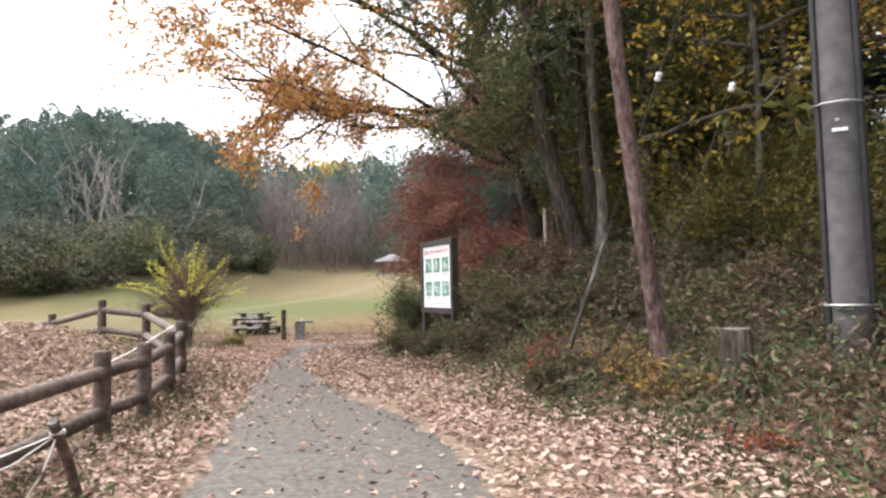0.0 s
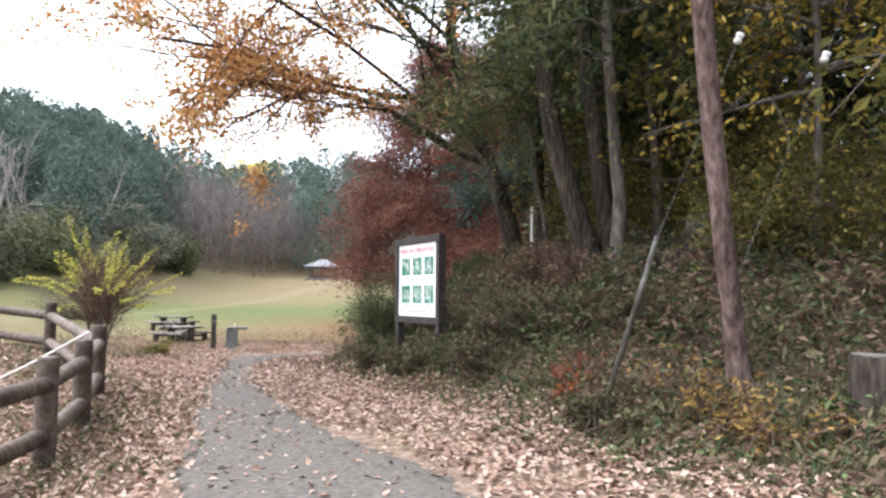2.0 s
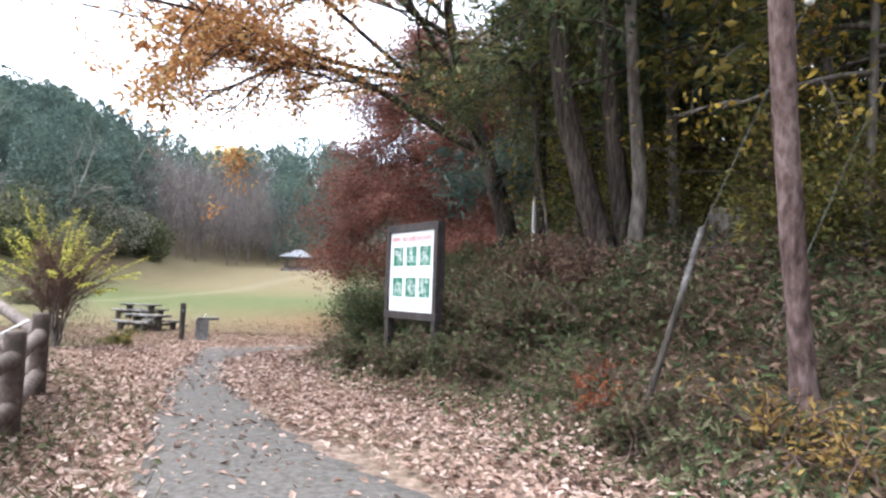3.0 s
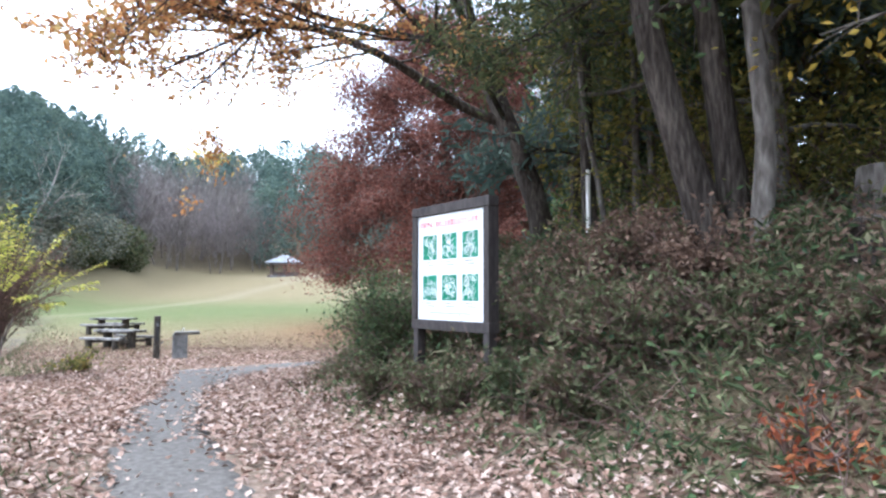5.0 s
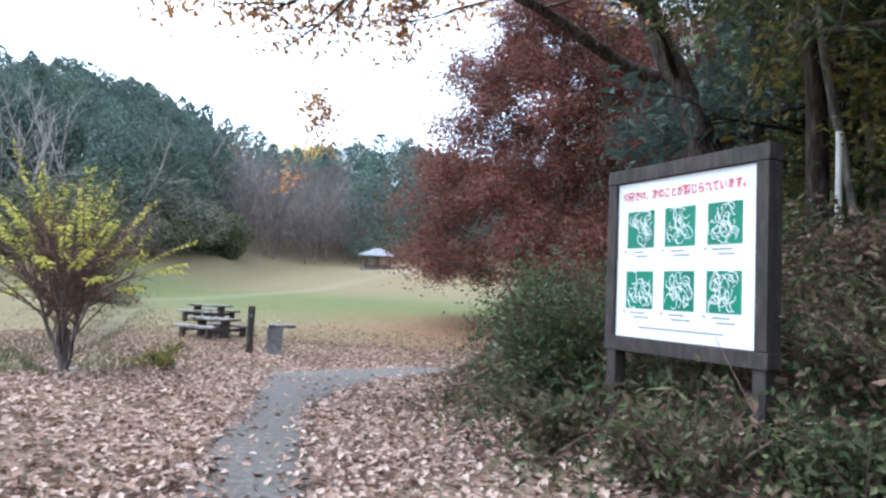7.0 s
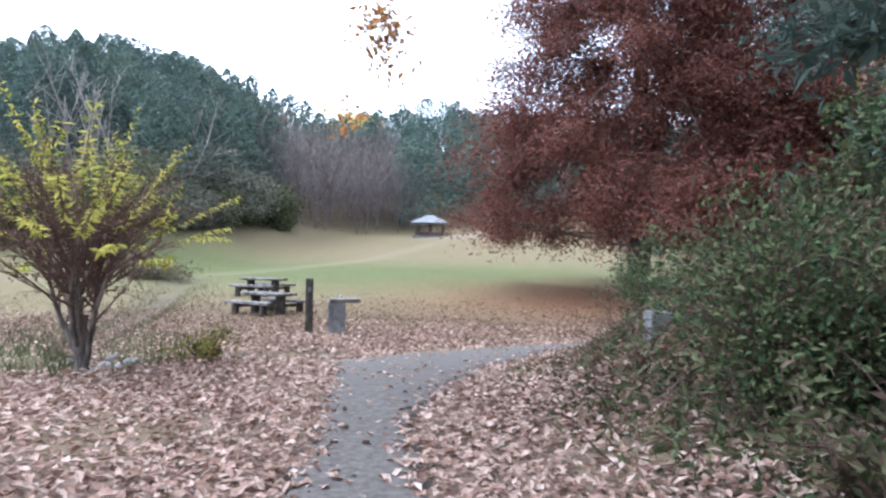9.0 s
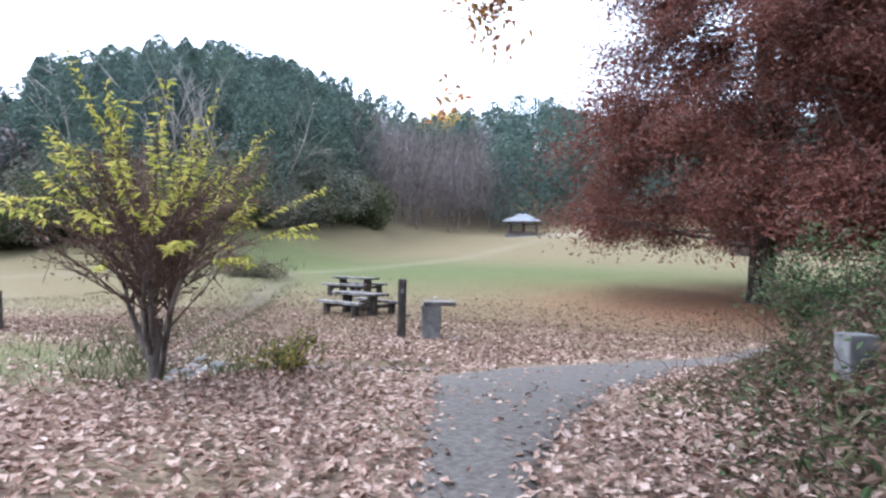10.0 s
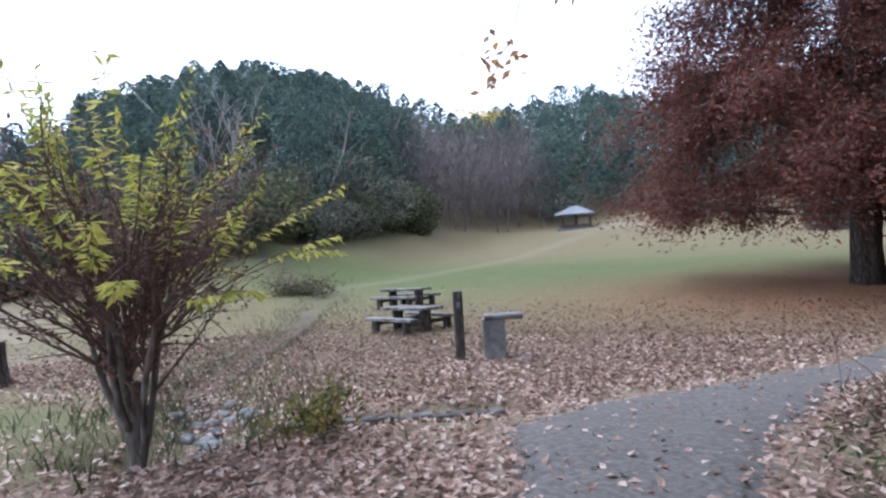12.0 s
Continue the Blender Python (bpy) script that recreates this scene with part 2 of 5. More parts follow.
def curled(centres, size, r, spread=0.45):
    """Dead leaves: five corners, cupped along the middle and curled at the tip."""
    c = np.asarray(centres, float)
    n = len(c)
    a = r.random(n) * 2 * np.pi
    t = 0.35 * r.standard_normal((n, 2))
    d = np.stack([np.cos(a), np.sin(a), t[:, 0]], -1)
    d /= np.linalg.norm(d, axis=1)[:, None]
    s = np.stack([-np.sin(a), np.cos(a), t[:, 1]], -1)
    s /= np.linalg.norm(s, axis=1)[:, None]
    up = np.cross(d, s)
    ln = (size * (1 + spread * (r.random(n) * 2 - 1)))[:, None]
    wd = ln * (0.22 + 0.14 * r.random(n))[:, None]
    cup, tip = ln * (0.05 + 0.16 * r.random(n))[:, None], ln * 0.3 * (r.random(n) - 0.25)[:, None]
    m = c + d * ln * (0.12 * (r.random(n) - 0.5))[:, None]
    v = np.stack([c - d * ln * 0.5, m - s * wd + up * cup, m, m + s * wd + up * cup * 0.8, c + d * ln * 0.5 + up * tip], 1).reshape(-1, 3)
    k = np.arange(n)[:, None, None] * 5 + np.array([[0, 2, 1], [0, 3, 2], [1, 2, 4], [2, 3, 4]])
    return Geo().add(v, k.reshape(-1, 3))


def box(sx, sy, sz, at=(0, 0, 0), bevel=0.01, turn=None):
    bm = bmesh.new()
    bmesh.ops.create_cube(bm, size=1)
    bmesh.ops.scale(bm, vec=(sx, sy, sz), verts=bm.verts)
    if bevel:
        bmesh.ops.bevel(bm, geom=bm.edges[:], offset=bevel, segments=2, affect="EDGES", profile=0.6)
    m = Matrix.Translation(at) @ (turn or Matrix())
    bmesh.ops.transform(bm, matrix=m, verts=bm.verts)
    return bm


def sstep(a, b, x):
    t = np.clip((np.asarray(x, float) - a) / (b - a), 0, 1)
    return t * t * (3 - 2 * t)


# ---------------------------------------------------------------- the lie of the land
TOE_Y = [-8, 0, 5.05, 6.16, 7.09, 8.87, 11.88, 12.96, 16.53, 19, 22, 27, 34]
TOE_X = [8, 6, 3.6, 3.05, 2.35, 1.24, -0.69, -1.52, -2.9, -3.0, -2.2, 1.5, 8]
PATH_L = [(1.2, -6), (0.1, 0), (-1.05, 4.46), (-2.15, 7.36), (-2.65, 8.85), (-3.1, 10.2), (-3.65, 11.8), (-4.2, 13.1), (-4.65, 14.9), (-4.95, 16), (-5.5, 17.5), (-5.9, 18.8), (-5.4, 20.2), (-4.3, 21.2), (-3.0, 23.3), (-1.3, 26.2), (3, 30.6)]
PATH_R = [(3.6, -6), (2.6, 0), (1.55, 4.62), (0.25, 7.3), (-1.0, 8.7), (-1.85, 10.2), (-2.75, 11.7), (-3.25, 13.4), (-3.85, 15.2), (-3.85, 16.1), (-3.7, 17.4), (-3.6, 18.2), (-3.35, 19.5), (-2.9, 20.8), (-2.1, 22.4), (-0.7, 24.8), (3.6, 29.2)]
STREAM = [(-8.7, 17.4), (-9.1, 18.4), (-10.5, 20.0), (-12.4, 21.6), (-14.5, 26), (-18, 33), (-21, 39), (-29, 44), (-45, 50)]
DITCH = [(-8.3, 17.8), (-7.93, 18.0), (-7.2, 18.54), (-6.66, 19.08), (-6.05, 19.55)]
FOOT_A = [-180, -120, -90, -60, -30, -10, 4, 12, 20, 24, 30, 38, 47, 57, 75, 90, 120, 180]
FOOT_R = [40, 34, 40, 55, 80, 85, 82, 80, 75, 62, 52, 45, 45, 52, 55, 50, 45, 40]
RIDGE_R = [75, 70, 80, 100, 120, 140, 150, 150, 135, 115, 92, 80, 78, 88, 90, 80, 75, 75]
RIDGE_T = [0.25, 0.25, 0.25, 0.26, 0.24, 0.195, 0.203, 0.24, 0.195, 0.213, 0.253, 0.285, 0.25, 0.185, 0.17, 0.2, 0.25, 0.25]
WOOD_H = 9.5


def dist_line(x, y, line):
    x, y = np.asarray(x, float), np.asarray(y, float)
    best = np.full(x.shape, 1e9)
    for (ax, ay), (bx, by) in zip(line, line[1:]):
        dx, dy = bx - ax, by - ay
        t = np.clip(((x - ax) * dx + (y - ay) * dy) / (dx * dx + dy * dy), 0, 1)
        best = np.minimum(best, np.hypot(x - ax - t * dx, y - ay - t * dy))
    return best


def polar(x, y):
    return np.degrees(np.arctan2(-(x + 3), y - 10)), np.hypot(x + 3, y - 10)


def bank_s(x, y):
    return (x - np.interp(y, TOE_Y, TOE_X)) * 0.8


def waves(x, y, k):
    return np.sin(x * k + 1.3 * np.sin(y * k * 0.7)) * np.cos(y * k * 0.9 + np.sin(x * k * 0.6))


def ground_z(x, y):
    x, y = np.asarray(x, float), np.asarray(y, float)
    z = np.interp(y, [-10, 5, 12, 18, 24, 29, 35, 40, 52, 65, 83, 95, 140], [0.34, 0.31, 0.25, 0.14, -0.22, -0.24, 0.05, 0.45, 1.15, 2.3, 3.6, 5.0, 8])
    z = z + 0.03 * waves(x, y, 0.9)
    # bank on one side
    s = bank_s(x, y)
    k = np.interp(y, [2, 6, 7.3, 8.3, 10, 12, 20], [0.25, 0.28, 0.32, 0.8, 0.95, 1, 1])
    fade = 1 - sstep(19, 27, y - 0.7 * np.maximum(0, x))
    z = z + fade * k * (1.85 * sstep(-0.4, 3.3, s) + 0.27 * np.clip(s - 3.0, 0, 25) + 0.06 * sstep(0, 2, s) * waves(x, y, 3.1))
    # mound inside the fence
    mound = np.exp(-(((x + 7.8) / 2.7) ** 2 + ((y - 9.7) / 3.3) ** 2))
    z = z + 1.0 * mound
    # stream
    d = dist_line(x, y, STREAM)
    z = z - np.interp(y, [17, 21, 26], [0.55, 0.5, 0.25]) * (1 - sstep(0.2, 1.1, d))
    z = z - 0.15 * (1 - sstep(0.08, 0.42, dist_line(x, y, DITCH)))
    # knoll with the summer house
    z = z + 0.25 * np.exp(-(((x + 14) / 8) ** 2 + ((y - 84) / 9) ** 2)) + 2.3 * np.exp(-(((x + 1) / 11) ** 2 + ((y - 92) / 14) ** 2))
    # hills around
    a, r = polar(x, y)
    z = z + np.interp(a, [-10, 4, 12, 18, 24, 30, 38, 47, 57], [0, 0.1, 0.0, 0.4, 1.7, 2.2, 2.3, 1.4, 0]) * sstep(0.72, 1.02, r / np.interp(a, FOOT_A, FOOT_R))
    foot, ridge, t = np.interp(a, FOOT_A, FOOT_R), np.interp(a, FOOT_A, RIDGE_R), np.interp(a, FOOT_A, RIDGE_T)
    top = t * ridge + 1.6 - WOOD_H
    up = sstep(0, 1, (r - foot) / (ridge - foot)) * 0.5 + 0.5 * np.clip((r - foot) / (ridge - foot), 0, 1)
    hill = z + (top - z) * up
    z = np.where(r > foot, hill, z)
    z = np.where(r > ridge * 1.15, z - 0.12 * (r - ridge * 1.15), z)
    return z


def gz(x, y):
    return float(ground_z(np.array([x]), np.array([y]))[0])


def smooth_line(pts, n):
    p = np.asarray(pts, float)
    d = np.concatenate([[0], np.cumsum(np.linalg.norm(np.diff(p, axis=0), axis=1))])
    t = np.linspace(0, d[-1], n)
    q = np.stack([np.interp(t, d, p[:, k]) for k in range(p.shape[1])], -1)
    for _ in range(max(1, n // (len(p) * 3))):
        q[1:-1] = 0.25 * q[:-2] + 0.5 * q[1:-1] + 0.25 * q[2:]
    return q


N_PATH = 300
tt = np.linspace(0, len(PATH_L) - 1, N_PATH)
EDGE_L = np.stack([np.interp(tt, range(len(PATH_L)), np.array(PATH_L)[:, k]) for k in (0, 1)], -1)
EDGE_R = np.stack([np.interp(tt, range(len(PATH_R)), np.array(PATH_R)[:, k]) for k in (0, 1)], -1)
for _ in range(12):
    for e in (EDGE_L, EDGE_R):
        e[1:-1] = 0.25 * e[:-2] + 0.5 * e[1:-1] + 0.25 * e[2:]
PATH_MID = 0.5 * (EDGE_L + EDGE_R)
PATH_HALF = 0.5 * np.linalg.norm(EDGE_L - EDGE_R, axis=1)


def path_gap(x, y):
    """Metres outside the gravel path's edge (negative on the path)."""
    x, y = np.asarray(x, float).ravel(), np.asarray(y, float).ravel()
    out = np.empty(len(x))
    for i in range(0, len(x), 20000):
        d = np.hypot(x[i:i + 20000, None] - PATH_MID[None, ::3, 0], y[i:i + 20000, None] - PATH_MID[None, ::3, 1]) - PATH_HALF[None, ::3]
        out[i:i + 20000] = d.min(1)
    return out


def litter_cover(x, y):
    """How thickly dead leaves lie, 0 to 1."""
    g = path_gap(x, y).reshape(np.shape(x))
    s = bank_s(x, y)
    c = 1 - sstep(16.5, 20.5, y + 0.25 * (x + 5))
    c = np.maximum(c, 0.5 * (1 - sstep(22, 33, y)))
    c = c * (1 - 0.85 * sstep(-0.1, 1.2, s))
    c = c * (1 - sstep(-8.5, -11.5, x) * sstep(10, 14, y) * (1 - sstep(17.5, 20, y))) * (1 - 0.6 * sstep(-7.5, -9.5, x) * sstep(13.5, 16, y))
    c = c * sstep(-6, -2, y) * (1 - sstep(5.5, 8.5, x))
    c = c * np.where(g < 0, np.where(g > -0.34, np.clip(0.92 + 2.6 * g, 0.1, 1), 0.1), 1)
    c = c * (1 - sstep(-16, -22, x))
    c = c * (0.75 + 0.35 * waves(x, y, 1.7))
    return np.clip(c, 0, 1)


# ground sheet: fine where the path goes, wide towards the horizon
gx = np.unique(np.concatenate([np.linspace(-900, -60, 24), np.linspace(-60, -18, 36), np.arange(-18, 9, 0.22), np.linspace(9, 40, 40), np.linspace(40, 900, 30)]))
gy = np.unique(np.concatenate([np.linspace(-900, -20, 24), np.linspace(-20, -2, 20), np.arange(-2, 34, 0.22), np.linspace(34, 110, 90), np.linspace(110, 900, 26)]))
X, Y = np.meshgrid(gx, gy)
Z = ground_z(X, Y)
nx, ny = len(gx), len(gy)
i, j = np.meshgrid(np.arange(ny - 1), np.arange(nx - 1), indexing="ij")
ground_geo = Geo().add(np.stack([X, Y, Z], -1), np.stack([i * nx + j, i * nx + j + 1, (i + 1) * nx + j + 1, (i + 1) * nx + j], -1).reshape(-1, 4))
a_, r_ = polar(X, Y)
foot_ = np.interp(a_, FOOT_A, FOOT_R)
s_ = bank_s(X, Y)
cover = {
    "litter": np.where((X > -25) & (X < 12) & (Y < 40), np.maximum(litter_cover(X, Y), 0.85 * sstep(0.35, -0.1, path_gap(X, Y).reshape(X.shape)) * (Y < 24)), 0),
    "wood": np.maximum(sstep(-1, 5, r_ - foot_), sstep(0.3, 1.5, s_) * (1 - sstep(21, 27, Y - 0.6 * np.maximum(0, X)))),
    "green": np.clip(np.exp(-(((X + 10) / 17) ** 2 + ((Y - 43) / 8) ** 2)) + 0.5 * np.exp(-(((X + 25) / 12) ** 2 + ((Y - 45) / 7) ** 2)) + 0.8 * np.exp(-(((X + 10.5) / 2.2) ** 2 + ((Y - 16.5) / 3.5) ** 2)), 0, 1),
    "rust": np.clip(1.3 * np.exp(-(((X - 1) / 8) ** 2 + ((Y - 34) / 6) ** 2)), 0, 1),
    "pale": np.clip(np.exp(-(((X + 12) / 7) ** 2 + ((Y - 81) / 4) ** 2)) + 0.4 * np.exp(-(dist_line(X, Y, [(-40, 30), (-24, 37), (-19, 43), (-16, 55), (-15, 75)]) / 0.9) ** 2) + 0.9 * np.exp(-(dist_line(X, Y, [(-15, 12), (-19, 21), (-27, 27), (-45, 38)]) / 1.6) ** 2), 0, 1),
    "damp": np.clip(1 - dist_line(X, Y, STREAM) / 0.9, 0, 1),
}
m = bpy.data.materials.new("meadow_and_woodland_floor")
m.use_nodes = True
n, l = m.node_tree.nodes, m.node_tree.links
tc = n.new("ShaderNodeTexCoord")


def noise_node(scale, detail=6.0):
    t = n.new("ShaderNodeTexNoise")
    t.inputs["Scale"].default_value, t.inputs["Detail"].default_value = scale, detail
    l.new(tc.outputs["Object"], t.inputs["Vector"])
    return t


def ramp_node(fac, colours, lo=0.3, hi=0.7):
    t = n.new("ShaderNodeValToRGB")
    while len(t.color_ramp.elements) < len(colours):
        t.color_ramp.elements.new(0.5)
    for q, c in enumerate(colours):
        t.color_ramp.elements[q].position = lo + (hi - lo) * q / (len(colours) - 1)
    for q, c in enumerate(colours):
        t.color_ramp.elements[q].color = (*c, 1)
    l.new(fac, t.inputs["Fac"])
    return t.outputs["Color"]


def layer(under, over, name):
    at = n.new("ShaderNodeAttribute")
    at.attribute_name = name
    mx = n.new("ShaderNodeMix")
    mx.data_type = "RGBA"
    brk = n.new("ShaderNodeMath")
    brk.operation = "MULTIPLY_ADD"
    brk.inputs[1].default_value = 0.9
    l.new(patch.outputs["Fac"], brk.inputs[0])
    brk.inputs[2].default_value = -0.45
    add = n.new("ShaderNodeMath")
    add.operation = "ADD"
    add.use_clamp = True
    gate = n.new("ShaderNodeMath")
    gate.operation = "MULTIPLY"
    l.new(brk.outputs[0], gate.inputs[0])
    l.new(at.outputs["Fac"], gate.inputs[1])
    l.new(at.outputs["Fac"], add.inputs[0])
    l.new(gate.outputs[0], add.inputs[1])
    l.new(add.outputs[0], mx.inputs[0])
    l.new(under, mx.inputs[6])
    l.new(over, mx.inputs[7])
    return mx.outputs[2]


fine, patch, leafy = noise_node(26), noise_node(1.1), noise_node(14, 3)
col = ramp_node(fine.outputs["Fac"], [(0.092, 0.074, 0.040), (0.145, 0.118, 0.066), (0.205, 0.165, 0.098)])
col = layer(col, ramp_node(fine.outputs["Fac"], [(0.07, 0.082, 0.032), (0.105, 0.118, 0.05)]), "green")
col = layer(col, ramp_node(fine.outputs["Fac"], [(0.14, 0.07, 0.038), (0.20, 0.11, 0.062)]), "rust")
col = layer(col, ramp_node(fine.outputs["Fac"], [(0.16, 0.135, 0.092), (0.225, 0.19, 0.135)]), "pale")
col = layer(col, ramp_node(leafy.outputs["Fac"], [(0.11, 0.078, 0.062), (0.215, 0.155, 0.125), (0.33, 0.25, 0.205)]), "litter")
col = layer(col, ramp_node(fine.outputs["Fac"], [(0.035, 0.028, 0.018), (0.075, 0.06, 0.038), (0.12, 0.09, 0.06)]), "wood")
col = layer(col, ramp_node(fine.outputs["Fac"], [(0.06, 0.05, 0.035), (0.13, 0.11, 0.08)]), "damp")
l.new(col, n["Principled BSDF"].inputs["Base Color"])
n["Principled BSDF"].inputs["Roughness"].default_value = 0.95
n["Principled BSDF"].inputs["Specular IOR Level"].default_value = 0.08
bp = n.new("ShaderNodeBump")
bp.inputs["Strength"].default_value, bp.inputs["Distance"].default_value = 0.7, 0.04
l.new(fine.outputs["Fac"], bp.inputs["Height"])
l.new(bp.outputs["Normal"], n["Principled BSDF"].inputs["Normal"])
ground = part("ground", ground_geo, m, smooth=True)
tagged(ground, "meadow and leaf-strewn woodland ground rising to hills", "ground", kind="structure")
for key, value in cover.items():
    at = ground.data.attributes.new(key, "FLOAT", "POINT")
    at.data.foreach_set("value", value.ravel().astype(np.float32))

# gravel path laid on the ground, with ragged edges
w = np.linspace(0, 1, 13)
rag = np.stack([0.05 * np.sin(tt * 9 + 2 * np.sin(tt * 5)) + 0.05 * np.sin(tt * 23), 0.05 * np.sin(tt * 11 + 1.7 * np.sin(tt * 7)) + 0.05 * np.sin(tt * 27)])
side = (EDGE_R - EDGE_L) / np.linalg.norm(EDGE_R - EDGE_L, axis=1)[:, None]
el, er = EDGE_L - side * rag[0][:, None], EDGE_R + side * rag[1][:, None]
P = el[:, None] * (1 - w)[None, :, None] + er[:, None] * w[None, :, None]
pz = ground_z(P[..., 0], P[..., 1]) - 0.03 + 0.075 * np.clip(np.sin(np.pi * w)[None] * 2.2, 0, 1)
i, j = np.meshgrid(np.arange(N_PATH - 1), np.arange(12), indexing="ij")
path_geo = Geo().add(np.concatenate([P, pz[..., None]], -1), np.stack([i * 13 + j, i * 13 + j + 1, (i + 1) * 13 + j + 1, (i + 1) * 13 + j], -1).reshape(-1, 4))
tagged(part("path", path_geo, M_PATH, smooth=True), "grey gravel footpath between drifts of fallen leaves", "path", kind="structure")


# ---------------------------------------------------------------- growing things
def unit(v):
    v = np.asarray(v, float)
    return v / (np.linalg.norm(v) + 1e-9)


def limb(r, start, way, length, steps=7, droop=0.0, wander=0.12):
    p, d, out = np.asarray(start, float), unit(way), []
    for k in range(steps):
        out.append(p.copy())
        d = unit(d + wander * r.standard_normal(3) + np.array([0, 0, -droop]))
        p = p + d * length / (steps - 1)
    return np.array(out)


def fork(r, start, way, length, rad, depth, kids, geos, tips, droop=0.0, spread=0.8, wander=0.13, sides=5, floor=-99.0):
    p = limb(r, start, way, length, 7, droop, wander)
    if p[-1][2] < floor:
        p[:, 2] = p[0][2] + np.abs(p[:, 2] - p[0][2]) * 0.6
    geos.append(tube(p, np.linspace(rad, rad * 0.4, 7), sides, cap=False))
    if depth == 0:
        tips += [(p[k], unit(p[k] - p[k - 1])) for k in range(2, 7)]
        return
    for k in range(kids):
        t = 0.25 + 0.75 * (k + r.random()) / kids
        q = p[min(6, int(t * 6))]
        d = unit(p[min(6, int(t * 6) + 1 if t < 0.85 else 6)] - p[max(0, int(t * 6) - 1)])
        w = unit(d + spread * r.standard_normal(3) * np.array([1, 1, 0.6]))
        fork(r, q, w, length * (0.38 + 0.3 * r.random()), rad * 0.45, depth - 1, kids, geos, tips, droop, spread, wander, 4, floor)


def leafed(r, tips, count, size, jitter, aspect=0.5, up=0.15, fold=0.12):
    k = r.integers(0, len(tips), count)
    c = np.array([tips[q][0] for q in k]) + jitter * r.standard_normal((count, 3))
    return leaves(c, size, aspect, up, fold, along=0.5 * np.array([tips[q][1] for q in k]), r=r)


def tree(name, label, base, trunk, radii, limbs, bark, leaf, count, size, jitter=0.2, seed=1, depth=2, kids=4, droop=0.0, spread=0.8, aspect=0.5, sprigs=(), bark_limb=None, wander=0.13, floor=-99.0, boughs=()):
    """trunk: points from the base; limbs: (height share, way, length, radius); boughs: (points, radius, side shoots)."""
    r = np.random.default_rng(seed)
    ob = thing(name, label, "tree", base)
    tp = smooth_line(np.asarray(trunk, float), 22)
    tr = np.interp(np.linspace(0, 1, 22), np.linspace(0, 1, len(radii)), radii)
    tr[0] *= 1.35
    part("trunk", tube(tp, tr, 11, wobble=0.05, seed=seed), bark, ob, smooth=True)
    geos, tips = [], []
    for t, way, length, rad in limbs:
        fork(r, tp[int(t * 21)], way, length, rad, depth, kids, geos, tips, droop, spread, wander, 5, floor)
    for pts, rad, n in boughs:
        p = smooth_line(np.array(pts, float), 18)
        part("bough", tube(p, np.linspace(rad, rad * 0.3, 18), 8, wobble=0.05, seed=seed), bark, ob, smooth=True)
        for k in range(n):
            fork(r, p[r.integers(6, 18)], r.standard_normal(3) * [1, 1, 0.55] + [-0.3, -0.7, 0], 2.3, rad * 0.25, 1, 5, geos, tips, droop, spread, wander, 4, floor)
    for start, end, rad, n in sprigs:
        pts = smooth_line(np.array([start, 0.5 * (np.array(start) + end) + [0, 0, 0.3], end], float), 8)
        geos.append(tube(pts, np.linspace(rad, rad * 0.3, 8), 4, cap=False))
        for _ in range(n):
            fork(r, pts[r.integers(4, 8)], r.standard_normal(3), 0.5, 0.008, 0, 0, geos, tips, 0.05)
    if geos:
        tagged(part("branchwork", join(geos), bark_limb or bark, ob, smooth=True), kind="stuff")
    if count:
        part("crown", leafed(r, tips, count, size, jitter, aspect), leaf, ob)
    return ob


def bush(name, label, at, size, leaf, count, leaf_size, seed=1, stems=16, aspect=0.45, group="", bark=M_TWIG, up=0.2, withered=0):
    r = np.random.default_rng(seed)
    x, y = at[:2]
    ob = thing(name, label, "bush", (x, y, gz(x, y) - 0.05), group=group)
    geos, tips = [], []
    for k in range(stems):
        a = r.random() * 6.28
        w = np.array([math.cos(a) * size[0], math.sin(a) * size[1], size[2] * (0.6 + 0.8 * r.random())]) * (0.35 + 0.75 * r.random())
        fork(r, (0.08 * r.standard_normal(), 0.08 * r.standard_normal(), 0), w, np.linalg.norm(w) * 0.8, 0.016, 1, 4, geos, tips, 0.03, 0.6)
    tagged(part("stemwork", join(geos), bark, ob), kind="stuff")
    part("foliage", leafed(r, tips, count, leaf_size, 0.09 * max(size), aspect, up), leaf, ob)
    if withered:
        part("withered_foliage", leafed(r, tips, withered, leaf_size, 0.1 * max(size), aspect, up), L_BRUSH, ob, "brownish half-withered leaves")
    return ob


# ---------------------------------------------------------------- fence and stake
def log_post(h, rad=0.085):
    return tube([(0, 0, -0.15), (0, 0, 0.3), (0, 0, h - 0.03), (0, 0, h - 0.005), (0, 0, h)], [rad * 1.04, rad, rad * 0.97, rad * 0.93, rad * 0.8], 14, wobble=0.012)


